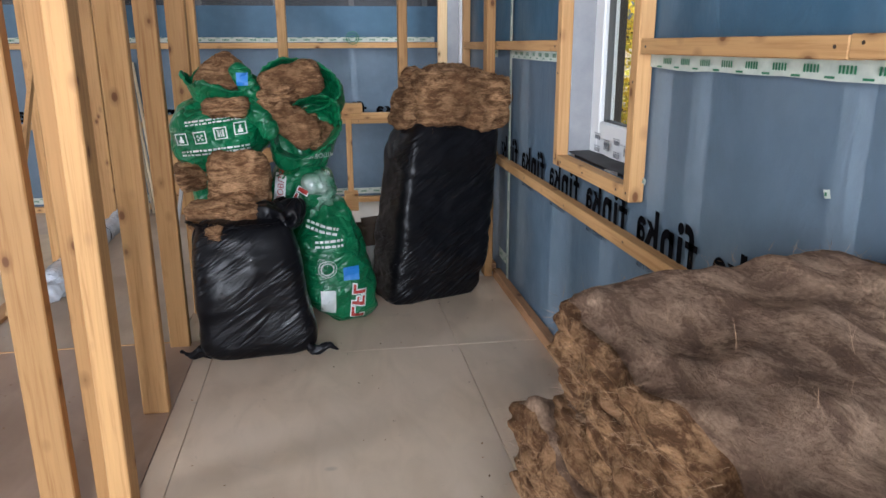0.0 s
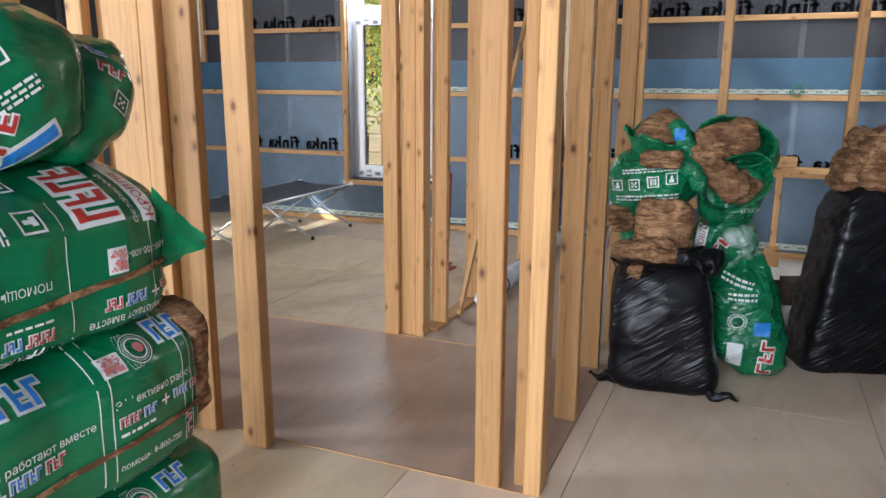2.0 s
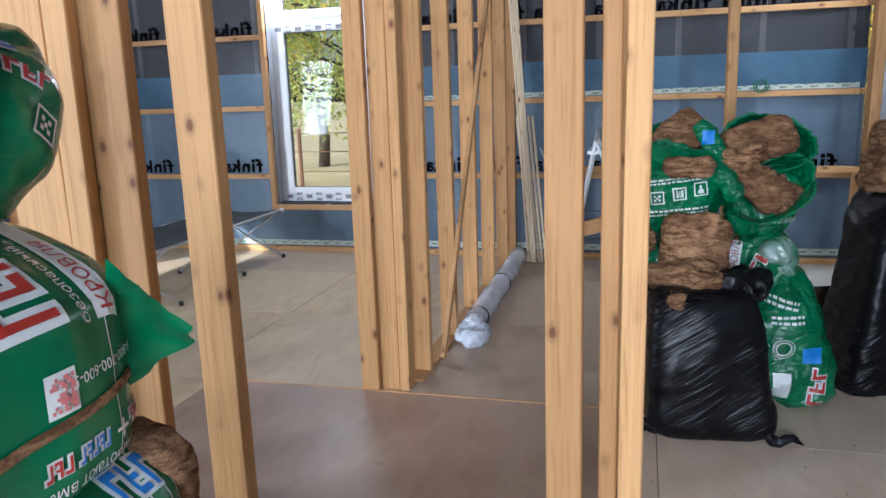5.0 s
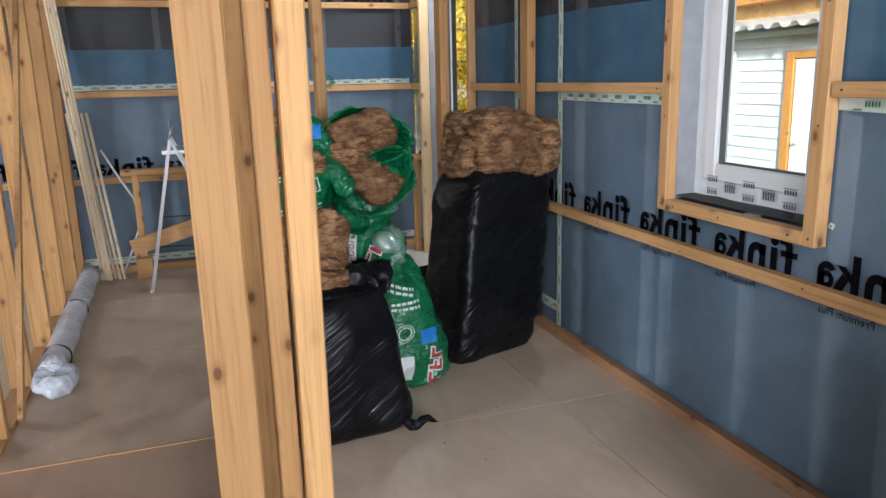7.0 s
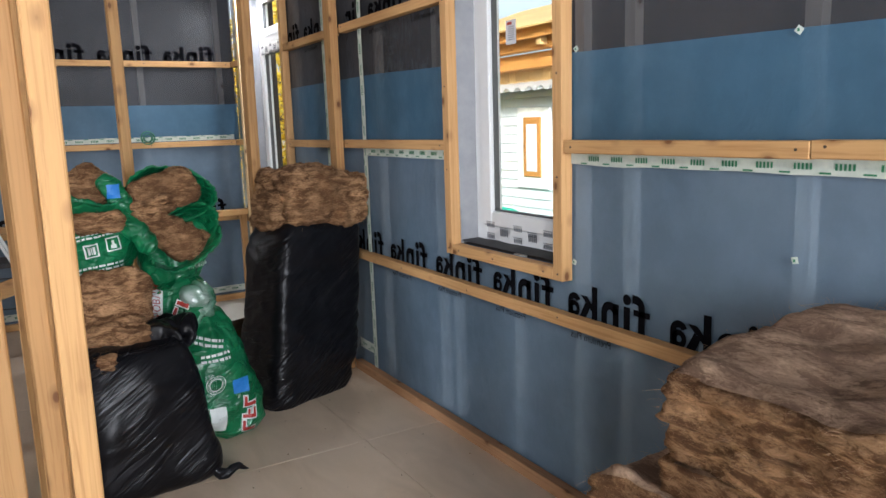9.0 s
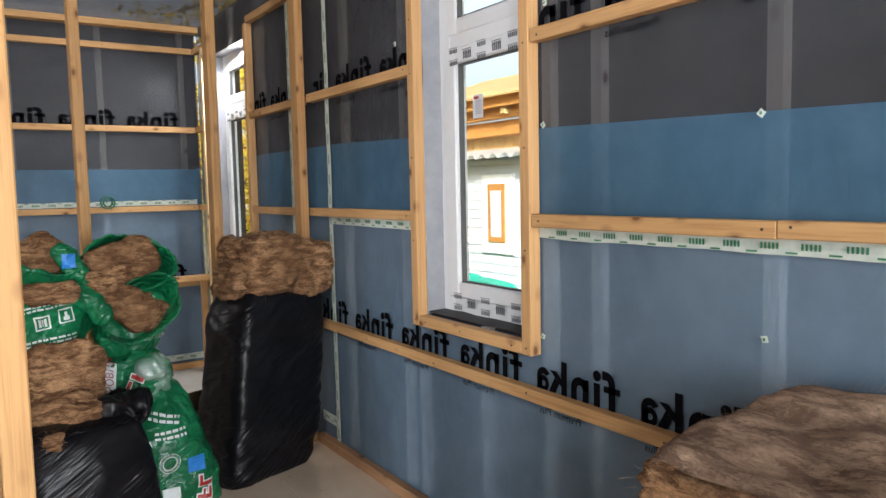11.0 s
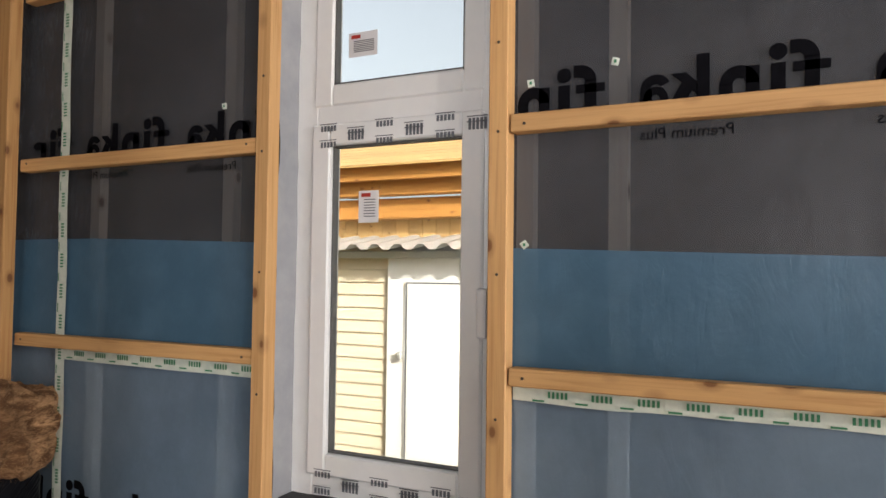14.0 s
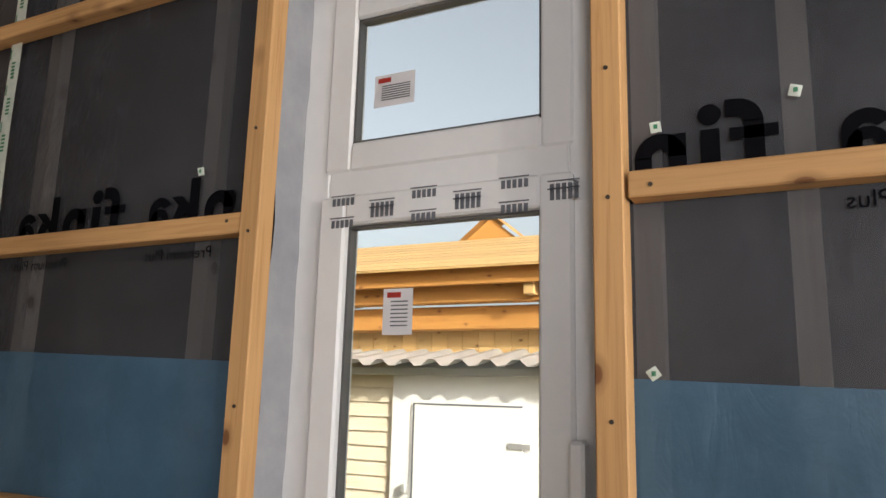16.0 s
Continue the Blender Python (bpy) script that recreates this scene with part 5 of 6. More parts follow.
def sack_mouth(parent, base, rim, rx, ry, seed, mat, roll=0.0, petals=0.16):
    """The open end of a sack: a crumpled funnel from a narrow throat to a wide ragged rim that curls back."""
    base, rim = Vector(base), Vector(rim)
    d = (rim - base).normalized()
    u = d.cross(Vector((0, 0, 1)) if abs(d.z) < 0.95 else Vector((0, 1, 0))).normalized()
    w = u.cross(d)
    u, w = u * math.cos(radians(roll)) + w * math.sin(radians(roll)), w * math.cos(radians(roll)) - u * math.sin(radians(roll))
    n, m = 110, 12
    bm = bmesh.new()
    rings = []
    for j in range(m + 1):
        t = j / m
        row = []
        for k in range(n):
            a = 2 * math.pi * k / n
            ca, sa = math.cos(a), math.sin(a)
            slow = noise.noise(Vector((ca * 1.6 + seed, sa * 1.6, t * 0.6)))
            fast = 1 - 2 * abs(noise.noise(Vector((ca * 5.0 - seed, sa * 5.0, t * 1.1 + seed))))
            fine = noise.noise(Vector((ca * 13 + seed, sa * 13, t * 3)))
            r = 0.55 + 0.5 * t ** 0.7 + petals * slow * t + 0.055 * fast * t + 0.02 * fine
            ahead = min(t, 0.86) - 0.5 * max(0.0, t - 0.86)
            p = base + (rim - base) * ahead / 0.86 * (1 + 0.25 * slow) + u * rx * r * ca + w * ry * r * sa
            row.append(bm.verts.new(p + d * 0.012 * fine))
        rings.append(row)
    for a, b in zip(rings, rings[1:]):
        for k in range(n):
            bm.faces.new((a[k], a[(k + 1) % n], b[(k + 1) % n], b[k]))
    return part("sack_mouth", bm, mat, parent, "crumpled open mouth", True)


# knee-high black refuse sack: flat front, one side leaning in, a slack open top
t = thing("refuse_sack", "black polythene refuse sack stuffed with wool offcuts, open at the top", "sack", "sacks of offcuts")
bm = rounded_bm((0.58, 0.40, 0.66), 6, 50, (-0.255, 4.47, 0.325), 7)
for v in bm.verts:
    h = v.co.z / 0.65
    right = max(0.0, (v.co.x + 0.255) / 0.29)
    v.co.x -= 0.125 * h * right
    left = max(0.0, (-0.255 - v.co.x) / 0.29)
    v.co.x += 0.02 * h * left
    v.co.y += 0.10 * max(0.0, h - 0.4) * (1 if v.co.y < 4.47 else -0.3)
crumple(bm, 31, 0.024, 0.006, 3.2, 5.0, 0.002, (0.7, 0.7, 1.6))
part("sack", bm, BLACK_BAG, t, "", True)
sack_mouth(t, (-0.29, 4.50, 0.50), (-0.30, 4.49, 0.665), 0.245, 0.165, 3, BLACK_BAG, 6, 0.12)
bm = rounded_bm((0.20, 0.10, 0.12), 2.6, 26, (-0.125, 4.47, 0.635), 20)
crumple(bm, 32, 0.03, 0.035, 8, 10)
part("knotted_film", bm, BLACK_BAG, t, "bunched black film at the rim", True)
for at, sgn in (((0.045, 4.33, 0.028), 1), ((-0.535, 4.36, 0.03), -1)):
    bm = rounded_bm((0.15, 0.06, 0.08), 2, 12, (0, 0, 0))
    for v in bm.verts:
        k = max(0.12, 0.5 - v.co.x * sgn / 0.15)
        v.co.y *= k
        v.co.z *= k
        v.co.z += 0.012 * math.sin(v.co.x * 60)
    crumple(bm, 40 + sgn, 0.004, 0.006, 12, 25)
    bmesh.ops.transform(bm, matrix=Matrix.Translation(at), verts=bm.verts)
    for v in bm.verts:
        v.co.z = max(0.002, v.co.z)
    part("sack_ear", bm, BLACK_BAG, t, "pinched corner", True)
wool_strip(t, (-0.325, 4.62, 0.56), (-0.315, 4.66, 0.915), 0.25, 0.12, 42, (0, -1, 0))
wool_strip(t, (-0.535, 4.53, 0.635), (-0.25, 4.50, 0.675), 0.13, 0.11, 41)
wool_chunk("wool_chunk", (0.13, 0.12, 0.14), (-0.285, 4.47, 0.665), 12, 45, t, (8, -10))
wool_chunk("wool_chunk", (0.055, 0.045, 0.05), (-0.405, 4.325, 0.612), 0, 43, t)

# tall black sack with a rolled slab, leaning in the corner
t = thing("refuse_sack", "tall black polythene sack with a wool roll, leaning on studs", "sack", "sacks of offcuts")
bm = rounded_bm((0.61, 0.38, 1.02), 8, 60, (0.01, 0, 0.50))
for v in bm.verts:
    v.co.x += 0.022 * math.sin(v.co.z * 5.2 + 0.6)
crumple(bm, 33, 0.020, 0.008, 3.4, 6.5, None, (0.8, 0.8, 1.8))
rz = Matrix.Rotation(radians(19), 3, "Z")


def lean_tall(bm):
    for v in bm.verts:
        z = v.co.z
        w = 1.0 - 0.09 * max(0, min(1, z))
        p = rz @ Vector((v.co.x * w, v.co.y, 0))
        v.co = Vector((0.610 + p.x + 0.185 * z, 5.15 + p.y + 0.03 * z + 0.04 * z * z, max(0.002, z)))
    return bm


part("sack", lean_tall(bm), BLACK_BAG, t, "", True)
bm = rounded_bm((0.60, 0.39, 0.29), 7, 46, (0.03, 0.0, 1.135), 0)
for v in bm.verts:
    v.co.z -= 0.05 * max(0.0, v.co.x / 0.3)
crumple(bm, 34, 0.030, 0.022, 7, 10, None, (1, 1, 1.4))
lean_tall(bm)
spots = [(f.calc_center_median(), f.normal.copy(), 0.012) for f in bm.faces if f.calc_center_median().z > 0.95]
roll = part("wool_roll", bm, WOOL, t, "brown mineral wool standing out of the sack", True)
fibres("loose_fibres", spots, 2200, 0.026, 0.00035, FIBRE, roll, 5)
bm = rounded_bm((0.12, 0.2, 0.2), 3, 16, (-0.30, 0.02, 1.08), 0)
crumple(bm, 35, 0.03, 0.014, 7, 15)
part("wool_tuft", lean_tall(bm), WOOL, t, "brown wool tuft", True)


def green_sack(label, size, at, turn, power, seed, lumps=0.03, floor_at=None, lean=(0, 0), taper=0.0):
    """A slack green sack; taper narrows it towards the bottom."""
    t = thing("insulation_sack", label, "insulation sack", "sacks of offcuts")
    bm = rounded_bm(size, power, 46, at, turn)
    for v in bm.verts:
        z = v.co.z - at[2]
        k = 1 - taper * max(0.0, 0.5 - z / size[2])
        v.co.x = at[0] + (v.co.x - at[0]) * k + lean[0] * z
        v.co.y = at[1] + (v.co.y - at[1]) * k + lean[1] * z
    crumple(bm, seed, lumps, 0.020, 4.5, 7.0, floor_at)
    body = part("sack", bm, GREEN_LOOSE, t, "", True)
    return t, surface(body)


CX = Vector((1, 0.05, 0)).normalized()
# lowest sack, slumped on the floor beside the black one
t, sf = green_sack("crumpled green sack of wool offcuts standing on the floor", (0.31, 0.34, 0.64), (0.095, 4.87, 0.325), 8, 2.8, 51, 0.035, 0.002, (-0.22, 0.10), -0.28)
maker_block(t, sf, (0.265, 4.60, 0.03), Vector((0.10, 0, 1)), Vector((-1, 0, 0.10)), 0.22, 0.085, RED_INK, 3)
print_on(t, sf, "printed_mark", rects_bm([(0, 0.08, 0, 0.07)], 5), (0.165, 4.60, 0.25), CX, FZ, BLUE_INK, 0.004, "blue printed block")
print_on(t, sf, "printed_plate", grid_bm(0.075, 0.13, 6, 6), (0.045, 4.60, 0.07), CX, FZ, WHITE_INK, 0.003, "white printed plate")
emblem(t, sf, 0.085, 4.60, 0.315, CX, FZ, 0.048)
tiny_lines(t, sf, (0.03, 4.60, 0.42), CX, FZ, 0.14, 0.05, 2)
tiny_lines(t, sf, (-0.02, 4.60, 0.52), Vector((1, 0, -0.3)), Vector((0.3, 0, 1)), 0.16, 0.05, 2)
# torn clear and green wrapping squeezed between the sacks
t, sf = green_sack("torn green and clear sack slumped on other sacks", (0.30, 0.28, 0.24), (-0.045, 4.90, 0.715), -8, 2.6, 52, 0.045, None, (0.2, 0))
print_on(t, sf, "printed_plate", grid_bm(0.055, 0.165, 4, 8), (-0.175, 4.70, 0.625), Vector((1, 0, -0.12)), Vector((0.12, 0, 1)), WHITE_INK, 0.003, "white printed plate")
words(t, sf, "КРОВЛЯ", (-0.128, 4.70, 0.632), Vector((0.12, 0, 1)), Vector((-1, 0, 0.12)), 0.042, RED_INK)
maker_block(t, sf, (-0.03, 4.70, 0.62), Vector((0.5, 0, 1)), Vector((-1, 0, 0.5)), 0.15, 0.07, RED_INK, 2)
bm = rounded_bm((0.11, 0.07, 0.13), 2.6, 26, (0.05, 4.80, 0.69), 15)
crumple(bm, 63, 0.025, 0.03, 7, 11)
part("clear_film", bm, PRINTED_WRAP, t, "crumpled clear film", True)
# the sack under the opened ones
t, sf = green_sack("green sack of wool offcuts slumped against studs", (0.44, 0.44, 0.82), (-0.37, 4.97, 0.41), 0, 3.2, 53, 0.035, 0.002)
wool_chunk("wool_chunk", (0.10, 0.08, 0.12), (-0.555, 4.755, 0.80), 20, 54, t)
# wide sack with pictograms, wool bulging from its mouth
t, sf = green_sack("green sack with white pictograms, wool bulging from its mouth", (0.47, 0.36, 0.33), (-0.415, 4.86, 0.985), 6, 2.6, 55, 0.03, None, (0.1, 0), 0.1)
for j, (x, z) in enumerate([(-0.60, 0.955), (-0.51, 0.965), (-0.415, 0.985), (-0.325, 1.005)]):
    icon(t, sf, (x, 4.64, z), Vector((1, 0, 0.12)), Vector((-0.12, 0, 1)), 0.058, j)
tiny_lines(t, sf, (-0.58, 4.64, 0.90), Vector((1, 0, 0.1)), Vector((-0.1, 0, 1)), 0.32, 0.035, 2)
tiny_lines(t, sf, (-0.55, 4.64, 1.045), Vector((1, 0, 0.12)), Vector((-0.12, 0, 1)), 0.26, 0.03, 2)
sack_mouth(t, (-0.38, 4.86, 1.06), (-0.37, 4.80, 1.275), 0.185, 0.14, 8, GREEN_LOOSE, 10)
wool_strip(t, (-0.445, 4.78, 1.20), (-0.305, 4.82, 1.325), 0.15, 0.11, 57, (0, -1, 0.4))
wool_strip(t, (-0.45, 4.66, 1.125), (-0.265, 4.65, 1.140), 0.13, 0.065, 56)
for a, b, k in (((-0.30, 4.74, 1.31), (-0.215, 4.72, 1.16), 1), ((-0.245, 4.70, 1.15), (-0.155, 4.67, 1.02), 2)):
    bm = rounded_bm((0.20, 0.05, 0.075), 2.2, 20, (0, 0, 0))
    crumple(bm, 70 + k, 0.02, 0.016, 9, 15)
    a, b = Vector(a), Vector(b)
    d = (b - a).normalized()
    rot = Matrix((d, d.cross(Vector((0, 1, 0))).normalized().cross(d), d.cross(Vector((0, 1, 0))).normalized())).transposed()
    for v in bm.verts:
        v.co = rot @ v.co + (a + b) / 2
    flap = part("film_flap", bm, GREEN_LOOSE, t, "twisted flap of green film", True)
    if k == 1:
        print_on(flap, surface(flap), "printed_mark", rects_bm([(0, 0.05, 0, 0.06)], 4), (-0.295, 4.60, 1.235), CX, FZ, BLUE_INK, 0.004, "blue printed block")
# tall opened sack: lower mouth gaping with a dark hollow and a strip of wool
t, sf = green_sack("opened green sack, its mouth full of brown wool", (0.36, 0.34, 0.36), (-0.015, 4.93, 0.93), -10, 2.5, 58, 0.03, None, (0.12, 0), 0.45)
words(t, sf, "ПОМОЩЬ:", (-0.02, 4.68, 0.865), CX, FZ, 0.035)
maker_block(t, sf, (-0.215, 4.68, 0.86), Vector((0.9, 0, 0.3)), Vector((-0.3, 0, 0.9)), 0.10, 0.11, RED_INK, 1)
emblem(t, sf, -0.02, 4.68, 0.79, CX, FZ, 0.025)
sack_mouth(t, (-0.02, 4.92, 1.00), (0.02, 4.70, 1.03), 0.185, 0.125, 12, GREEN_LOOSE, -38, 0.10)
wool_strip(t, (-0.185, 4.73, 1.165), (0.035, 4.735, 0.975), 0.13, 0.085, 59, (0, -1, 0))
wool_strip(t, (-0.02, 4.82, 1.05), (0.11, 4.84, 0.96), 0.12, 0.10, 64, (0, -1, 0))
# topmost opened sack
t, sf = green_sack("opened green sack, its mouth full of brown wool", (0.34, 0.32, 0.26), (0.0, 5.02, 1.17), 8, 2.4, 60, 0.03)
sack_mouth(t, (-0.01, 4.98, 1.20), (-0.01, 4.79, 1.235), 0.185, 0.125, 14, GREEN_LOOSE, 12, 0.10)
wool_strip(t, (-0.185, 4.76, 1.215), (0.075, 4.78, 1.275), 0.14, 0.105, 61, (0, -1, 0.3))
wool_strip(t, (-0.20, 4.72, 1.165), (-0.04, 4.74, 1.205), 0.11, 0.06, 62)


# ---- things in the rooms beyond ----
def camp_bed():
    """Folding cot: canvas on two side rails, three crossed pairs of legs."""
    t = thing("camp_bed", "folding camp bed with dark camouflage canvas on bare plywood", "bed")
    x0, x1, y0, y1, z = -4.50, -3.86, 5.62, 7.50, 0.46
    bm = bmesh.new()
    n, m = 14, 40
    g = [[bm.verts.new((x0 + (x1 - x0) * i / n, y0 + (y1 - y0) * j / m, z + 0.012 - 0.03 * math.sin(math.pi * i / n) + 0.006 * noise.noise(Vector((i * 0.6, j * 0.4, 0))))) for j in range(m + 1)] for i in range(n + 1)]
    for i in range(n):
        for j in range(m):
            bm.faces.new((g[i][j], g[i + 1][j], g[i + 1][j + 1], g[i][j + 1]))
    part("canvas", bm, CANVAS, t, "dark camouflage canvas", True).modifiers.new("thick", "SOLIDIFY").thickness = 0.004
    for x in (x0, x1):
        rail = part("side_rail", tube_bm([(x, y0 - 0.02, z), (x, y1 + 0.02, z)], 0.014), ALU, t, "", True)
        for y in (y0 - 0.03, y1 + 0.03):
            bm = rounded_bm((0.04, 0.05, 0.04), 3, 4, (x, y, z))
            part("rail_cap", bm, PVC, rail, "white plastic cap", True)
    for y in (y0 + 0.12, (y0 + y1) / 2 + 0.1, y1 - 0.1):
        for s in (0, 1):
            xa, xb = (x0, x1) if s else (x1, x0)
            leg = part("leg", tube_bm([(xa, y, z - 0.01), ((xa + xb) / 2, y + 0.02 * (1 - 2 * s), 0.24), (xb + (0.06 if s else -0.06) * 0, y + 0.10, 0.02)], 0.011), ALU, t, "", True)
            part("leg_foot", rounded_bm((0.035, 0.035, 0.04), 3, 4, (xb, y + 0.10, 0.02)), BLACK_STEEL, leg, "black rubber foot", True)
    return t


camp_bed()


def step_ladder():
    """Small aluminium step ladder, open, side-on."""
    t = thing("step_ladder", "small aluminium step ladder standing open on boards", "ladder")
    foot, head = Vector((-1.13, 7.34, 0.0)), Vector((-0.90, 7.25, 1.10))
    back = Vector((-0.42, 7.20, 0.0))
    for dy in (-0.18, 0.18):
        d = Vector((0, dy, 0))
        part("front_stile", beam_bm(foot + d * 1.15, head + d, 0.02, 0.05, (0, 1, 0)), ALU, t)
        part("back_stile", beam_bm(back + d * 1.15, head + d, 0.02, 0.04, (0, 1, 0)), PVC, t, "pale rear stile")
    for k, f in enumerate((0.28, 0.58, 0.92)):
        c = back.lerp(head, f)
        part("step", box_bm(c.x - 0.10, c.x + 0.10, c.y - 0.19, c.y + 0.19, c.z - 0.015, c.z + 0.015, 0.003), BLACK_STEEL if k < 2 else ALU, t, "ribbed tread")
    bm = tube_bm([head + Vector((0, -0.18, 0)), head + Vector((0.02, -0.18, 0.10)), head + Vector((0.02, 0.18, 0.10)), head + Vector((0, 0.18, 0))], 0.012)
    part("hand_hoop", bm, ALU, t, "", True)
    for k in range(2):
        part("brace_strap", tube_bm([foot.lerp(head, 0.3 + 0.2 * k) + Vector((0, -0.19, 0)), back.lerp(head, 0.3 + 0.2 * k) + Vector((0, -0.19, 0))], 0.004, 6), BLACK_STEEL, t)
    return t


step_ladder()


def trestle(x, y, label):
    """Rough sawhorse nailed up from battens."""
    t = thing("trestle", label, "trestle")
    part("top_rail", box_bm(x - 0.10, x + 0.85, y - 0.05, y + 0.05, 0.80, 0.845, 0.003), WOOD_X, t)
    for xx in (x, x + 0.75):
        part("leg", box_bm(xx - 0.025, xx + 0.025, y - 0.03, y + 0.02, 0.0, 0.80, 0.003), WOOD_Z, t)
    part("foot_block", box_bm(x - 0.06, x + 0.06, y - 0.12, y + 0.02, 0.0, 0.16, 0.003), WOOD_X, t)
    return t


trestle(-1.19, 7.66, "rough pine trestle standing by the far wall")
t = thing("offcut_board", "short pine board leaning across a trestle foot", "board")
part("board", beam_bm((-1.26, 7.50, 0.26), (-0.35, 7.46, 0.52), 0.03, 0.12), WOOD_X, t)
t = trestle(0.30, 7.55, "rough pine trestle with a block on its rail")
part("top_block", box_bm(0.24, 0.42, 7.45, 7.60, 0.846, 0.93, 0.004), WOOD_X, t)

# strips of trim leaning in the corner
for k in range(9):
    r = random.Random(k)
    h = 1.28 if k < 5 else 2.55
    x = -1.60 + 0.034 * k if k < 5 else -1.62 + 0.02 * (k - 5)
    t = thing("trim_strip", "pale planed trim strip leaning against studs", "trim", "leaning trim strips")
    part("strip", beam_bm((x + 0.12, 7.58 + r.uniform(-0.03, 0.03), 0.012), (x - 0.02 - (0.05 if k > 4 else 0), 7.74, h), 0.03, 0.014, (1, 0, 0)), pine("planed_pine_%d" % (k % 3), 2, (0.74, 0.62, 0.44), (0.62, 0.49, 0.32), 0.1) if k < 3 else bpy.data.materials["planed_pine_%d" % (k % 3)], t)
# white cable loop
part_cable = tagged(part("cable", tube_bm([(-1.36, 7.70, 0.02), (-1.28, 7.66, 0.20), (-1.19, 7.66, 0.42), (-1.22, 7.68, 0.62), (-1.33, 7.72, 0.82), (-1.42, 7.76, 1.0)], 0.008), PVC, None, "", True), "thin white cable hanging in a loose loop by the wall", "cable")

# long bundle wrapped in milky polythene along the partition
t = thing("wrapped_bundle", "long bundle wrapped in clear polythene lying on the floor", "bundle")
pts = [Vector((-1.555 - 0.03 * k / 24, 5.45 + 2.15 * k / 24, 0.065 + 0.004 * math.sin(k))) for k in range(25)]
bm = tube_bm(pts, 0.062, 22)
crumple(bm, 71, 0.012, 0.010, 8, 16, 0.003)
part("wrap", bm, CLEAR_WRAP, t, "", True)
for k in (3, 13):
    c = pts[k]
    bm = tube_bm([c + Vector((math.cos(a) * 0.07, 0.004 * math.sin(3 * a), max(-0.06, math.sin(a) * 0.07))) for a in [2 * math.pi * j / 20 for j in range(21)]], 0.005, 6, False)
    part("binding", bm, BLACK_STEEL, t, "dark binding strap")
bm = rounded_bm((0.17, 0.20, 0.09), 2.4, 16, (-1.53, 5.40, 0.05), 0)
crumple(bm, 72, 0.03, 0.02, 10, 18, 0.003)
part("loose_end", bm, CLEAR_WRAP, t, "crumpled loose end of the wrap", True)

# red levelling staff between the studs
t = thing("red_prop", "narrow red-painted steel prop standing by the studs", "prop")
part("tube", tube_bm([(-2.30, 6.35, 0.0), (-2.28, 6.37, 0.85)], 0.022, 10), RED_PAINT, t, "", True)
part("collar", tube_bm([(-2.295, 6.355, 0.25), (-2.295, 6.355, 0.33)], 0.035, 10), RED_PAINT, t)
part("base_plate", box_bm(-2.37, -2.23, 6.28, 6.42, 0.0, 0.012, 0.002), RED_PAINT, t)
t = thing("red_prop", "narrow red-painted steel prop standing by the studs", "prop")
part("tube", tube_bm([(-2.22, 6.25, 0.0), (-2.20, 6.28, 0.80)], 0.02, 10), RED_PAINT, t, "", True)
part("base_plate", box_bm(-2.28, -2.15, 6.19, 6.31, 0.0, 0.012, 0.002), RED_PAINT, t)

# dark flat carton and a sheet of paper behind the sacks
t = thing("carton", "flattened dark carton standing on edge behind the sacks", "carton")
part("panel", beam_bm((0.10, 5.62, 0.16), (0.62, 5.70, 0.16), 0.012, 0.32), CARDBOARD, t)
part("flap", beam_bm((0.30, 5.60, 0.335), (0.60, 5.66, 0.35), 0.008, 0.05), CARDBOARD, t)
part("paper_sheet", beam_bm((0.31, 5.55, 0.10), (0.40, 5.57, 0.10), 0.003, 0.17), WHITE_PAPER, t, "loose white sheet")

# crumbs and shavings on the floor
rnd = random.Random(4)
verts, faces = [], []
for _ in range(260):
    x, y, s, a = rnd.uniform(-2.6, 1.05), rnd.uniform(0.6, 5.3), rnd.uniform(0.002, 0.007), rnd.uniform(0, 6.28)
    k = len(verts)
    c, q = math.cos(a) * s, math.sin(a) * s
    verts += [(x - c, y - q, 0.0015), (x + q * 0.6, y - c * 0.6, 0.0015), (x + c, y + q, 0.004), (x - q * 0.6, y + c * 0.6, 0.0015)]
    faces.append((k, k + 1, k + 2, k + 3))
me = bpy.data.meshes.new("floor_crumbs")
me.from_pydata(verts, [], faces)
me.materials.append(WOOL)
tagged(new("floor_crumbs", me), "crumbs of wool and shavings scattered on the boards", "debris", kind="stuff")


# ---- outdoors ----
GROUND = flecked("autumn_ground", (0.40, 0.29, 0.17), (0.24, 0.20, 0.09), 1.2, 0.95, 0.4)
bm = bmesh.new()
bmesh.ops.create_grid(bm, x_segments=60, y_segments=60, size=400)
for v in bm.verts:
    v.co.z = -0.45 + (0.0 if v.co.xy.length < 40 else 1.2 * noise.noise(v.co * 0.02))
tagged(part("ground", bm, GROUND), "rough autumn ground strewn with fallen leaves", "ground", kind="structure")

SIDING = flecked("pale_siding", (0.66, 0.70, 0.74), (0.60, 0.64, 0.68), 5, 0.6, 0.05)
SIDING_WARM = flecked("cream_siding", (0.74, 0.66, 0.52), (0.66, 0.58, 0.44), 5, 0.6, 0.05)
WHITE_DOOR = flecked("white_metal_door", (0.84, 0.84, 0.83), (0.76, 0.76, 0.76), 4, 0.45, 0.05)
ORANGE_WOOD = pine("stained_beam", 1, (0.52, 0.25, 0.07), (0.38, 0.16, 0.04), 0.1)
ROOF_TAN = pine("roof_boards", 1, (0.60, 0.40, 0.18), (0.44, 0.27, 0.11), 0.15)
ZINC = material("zinc_sheet", (0.55, 0.56, 0.57), 0.4, 0.6)
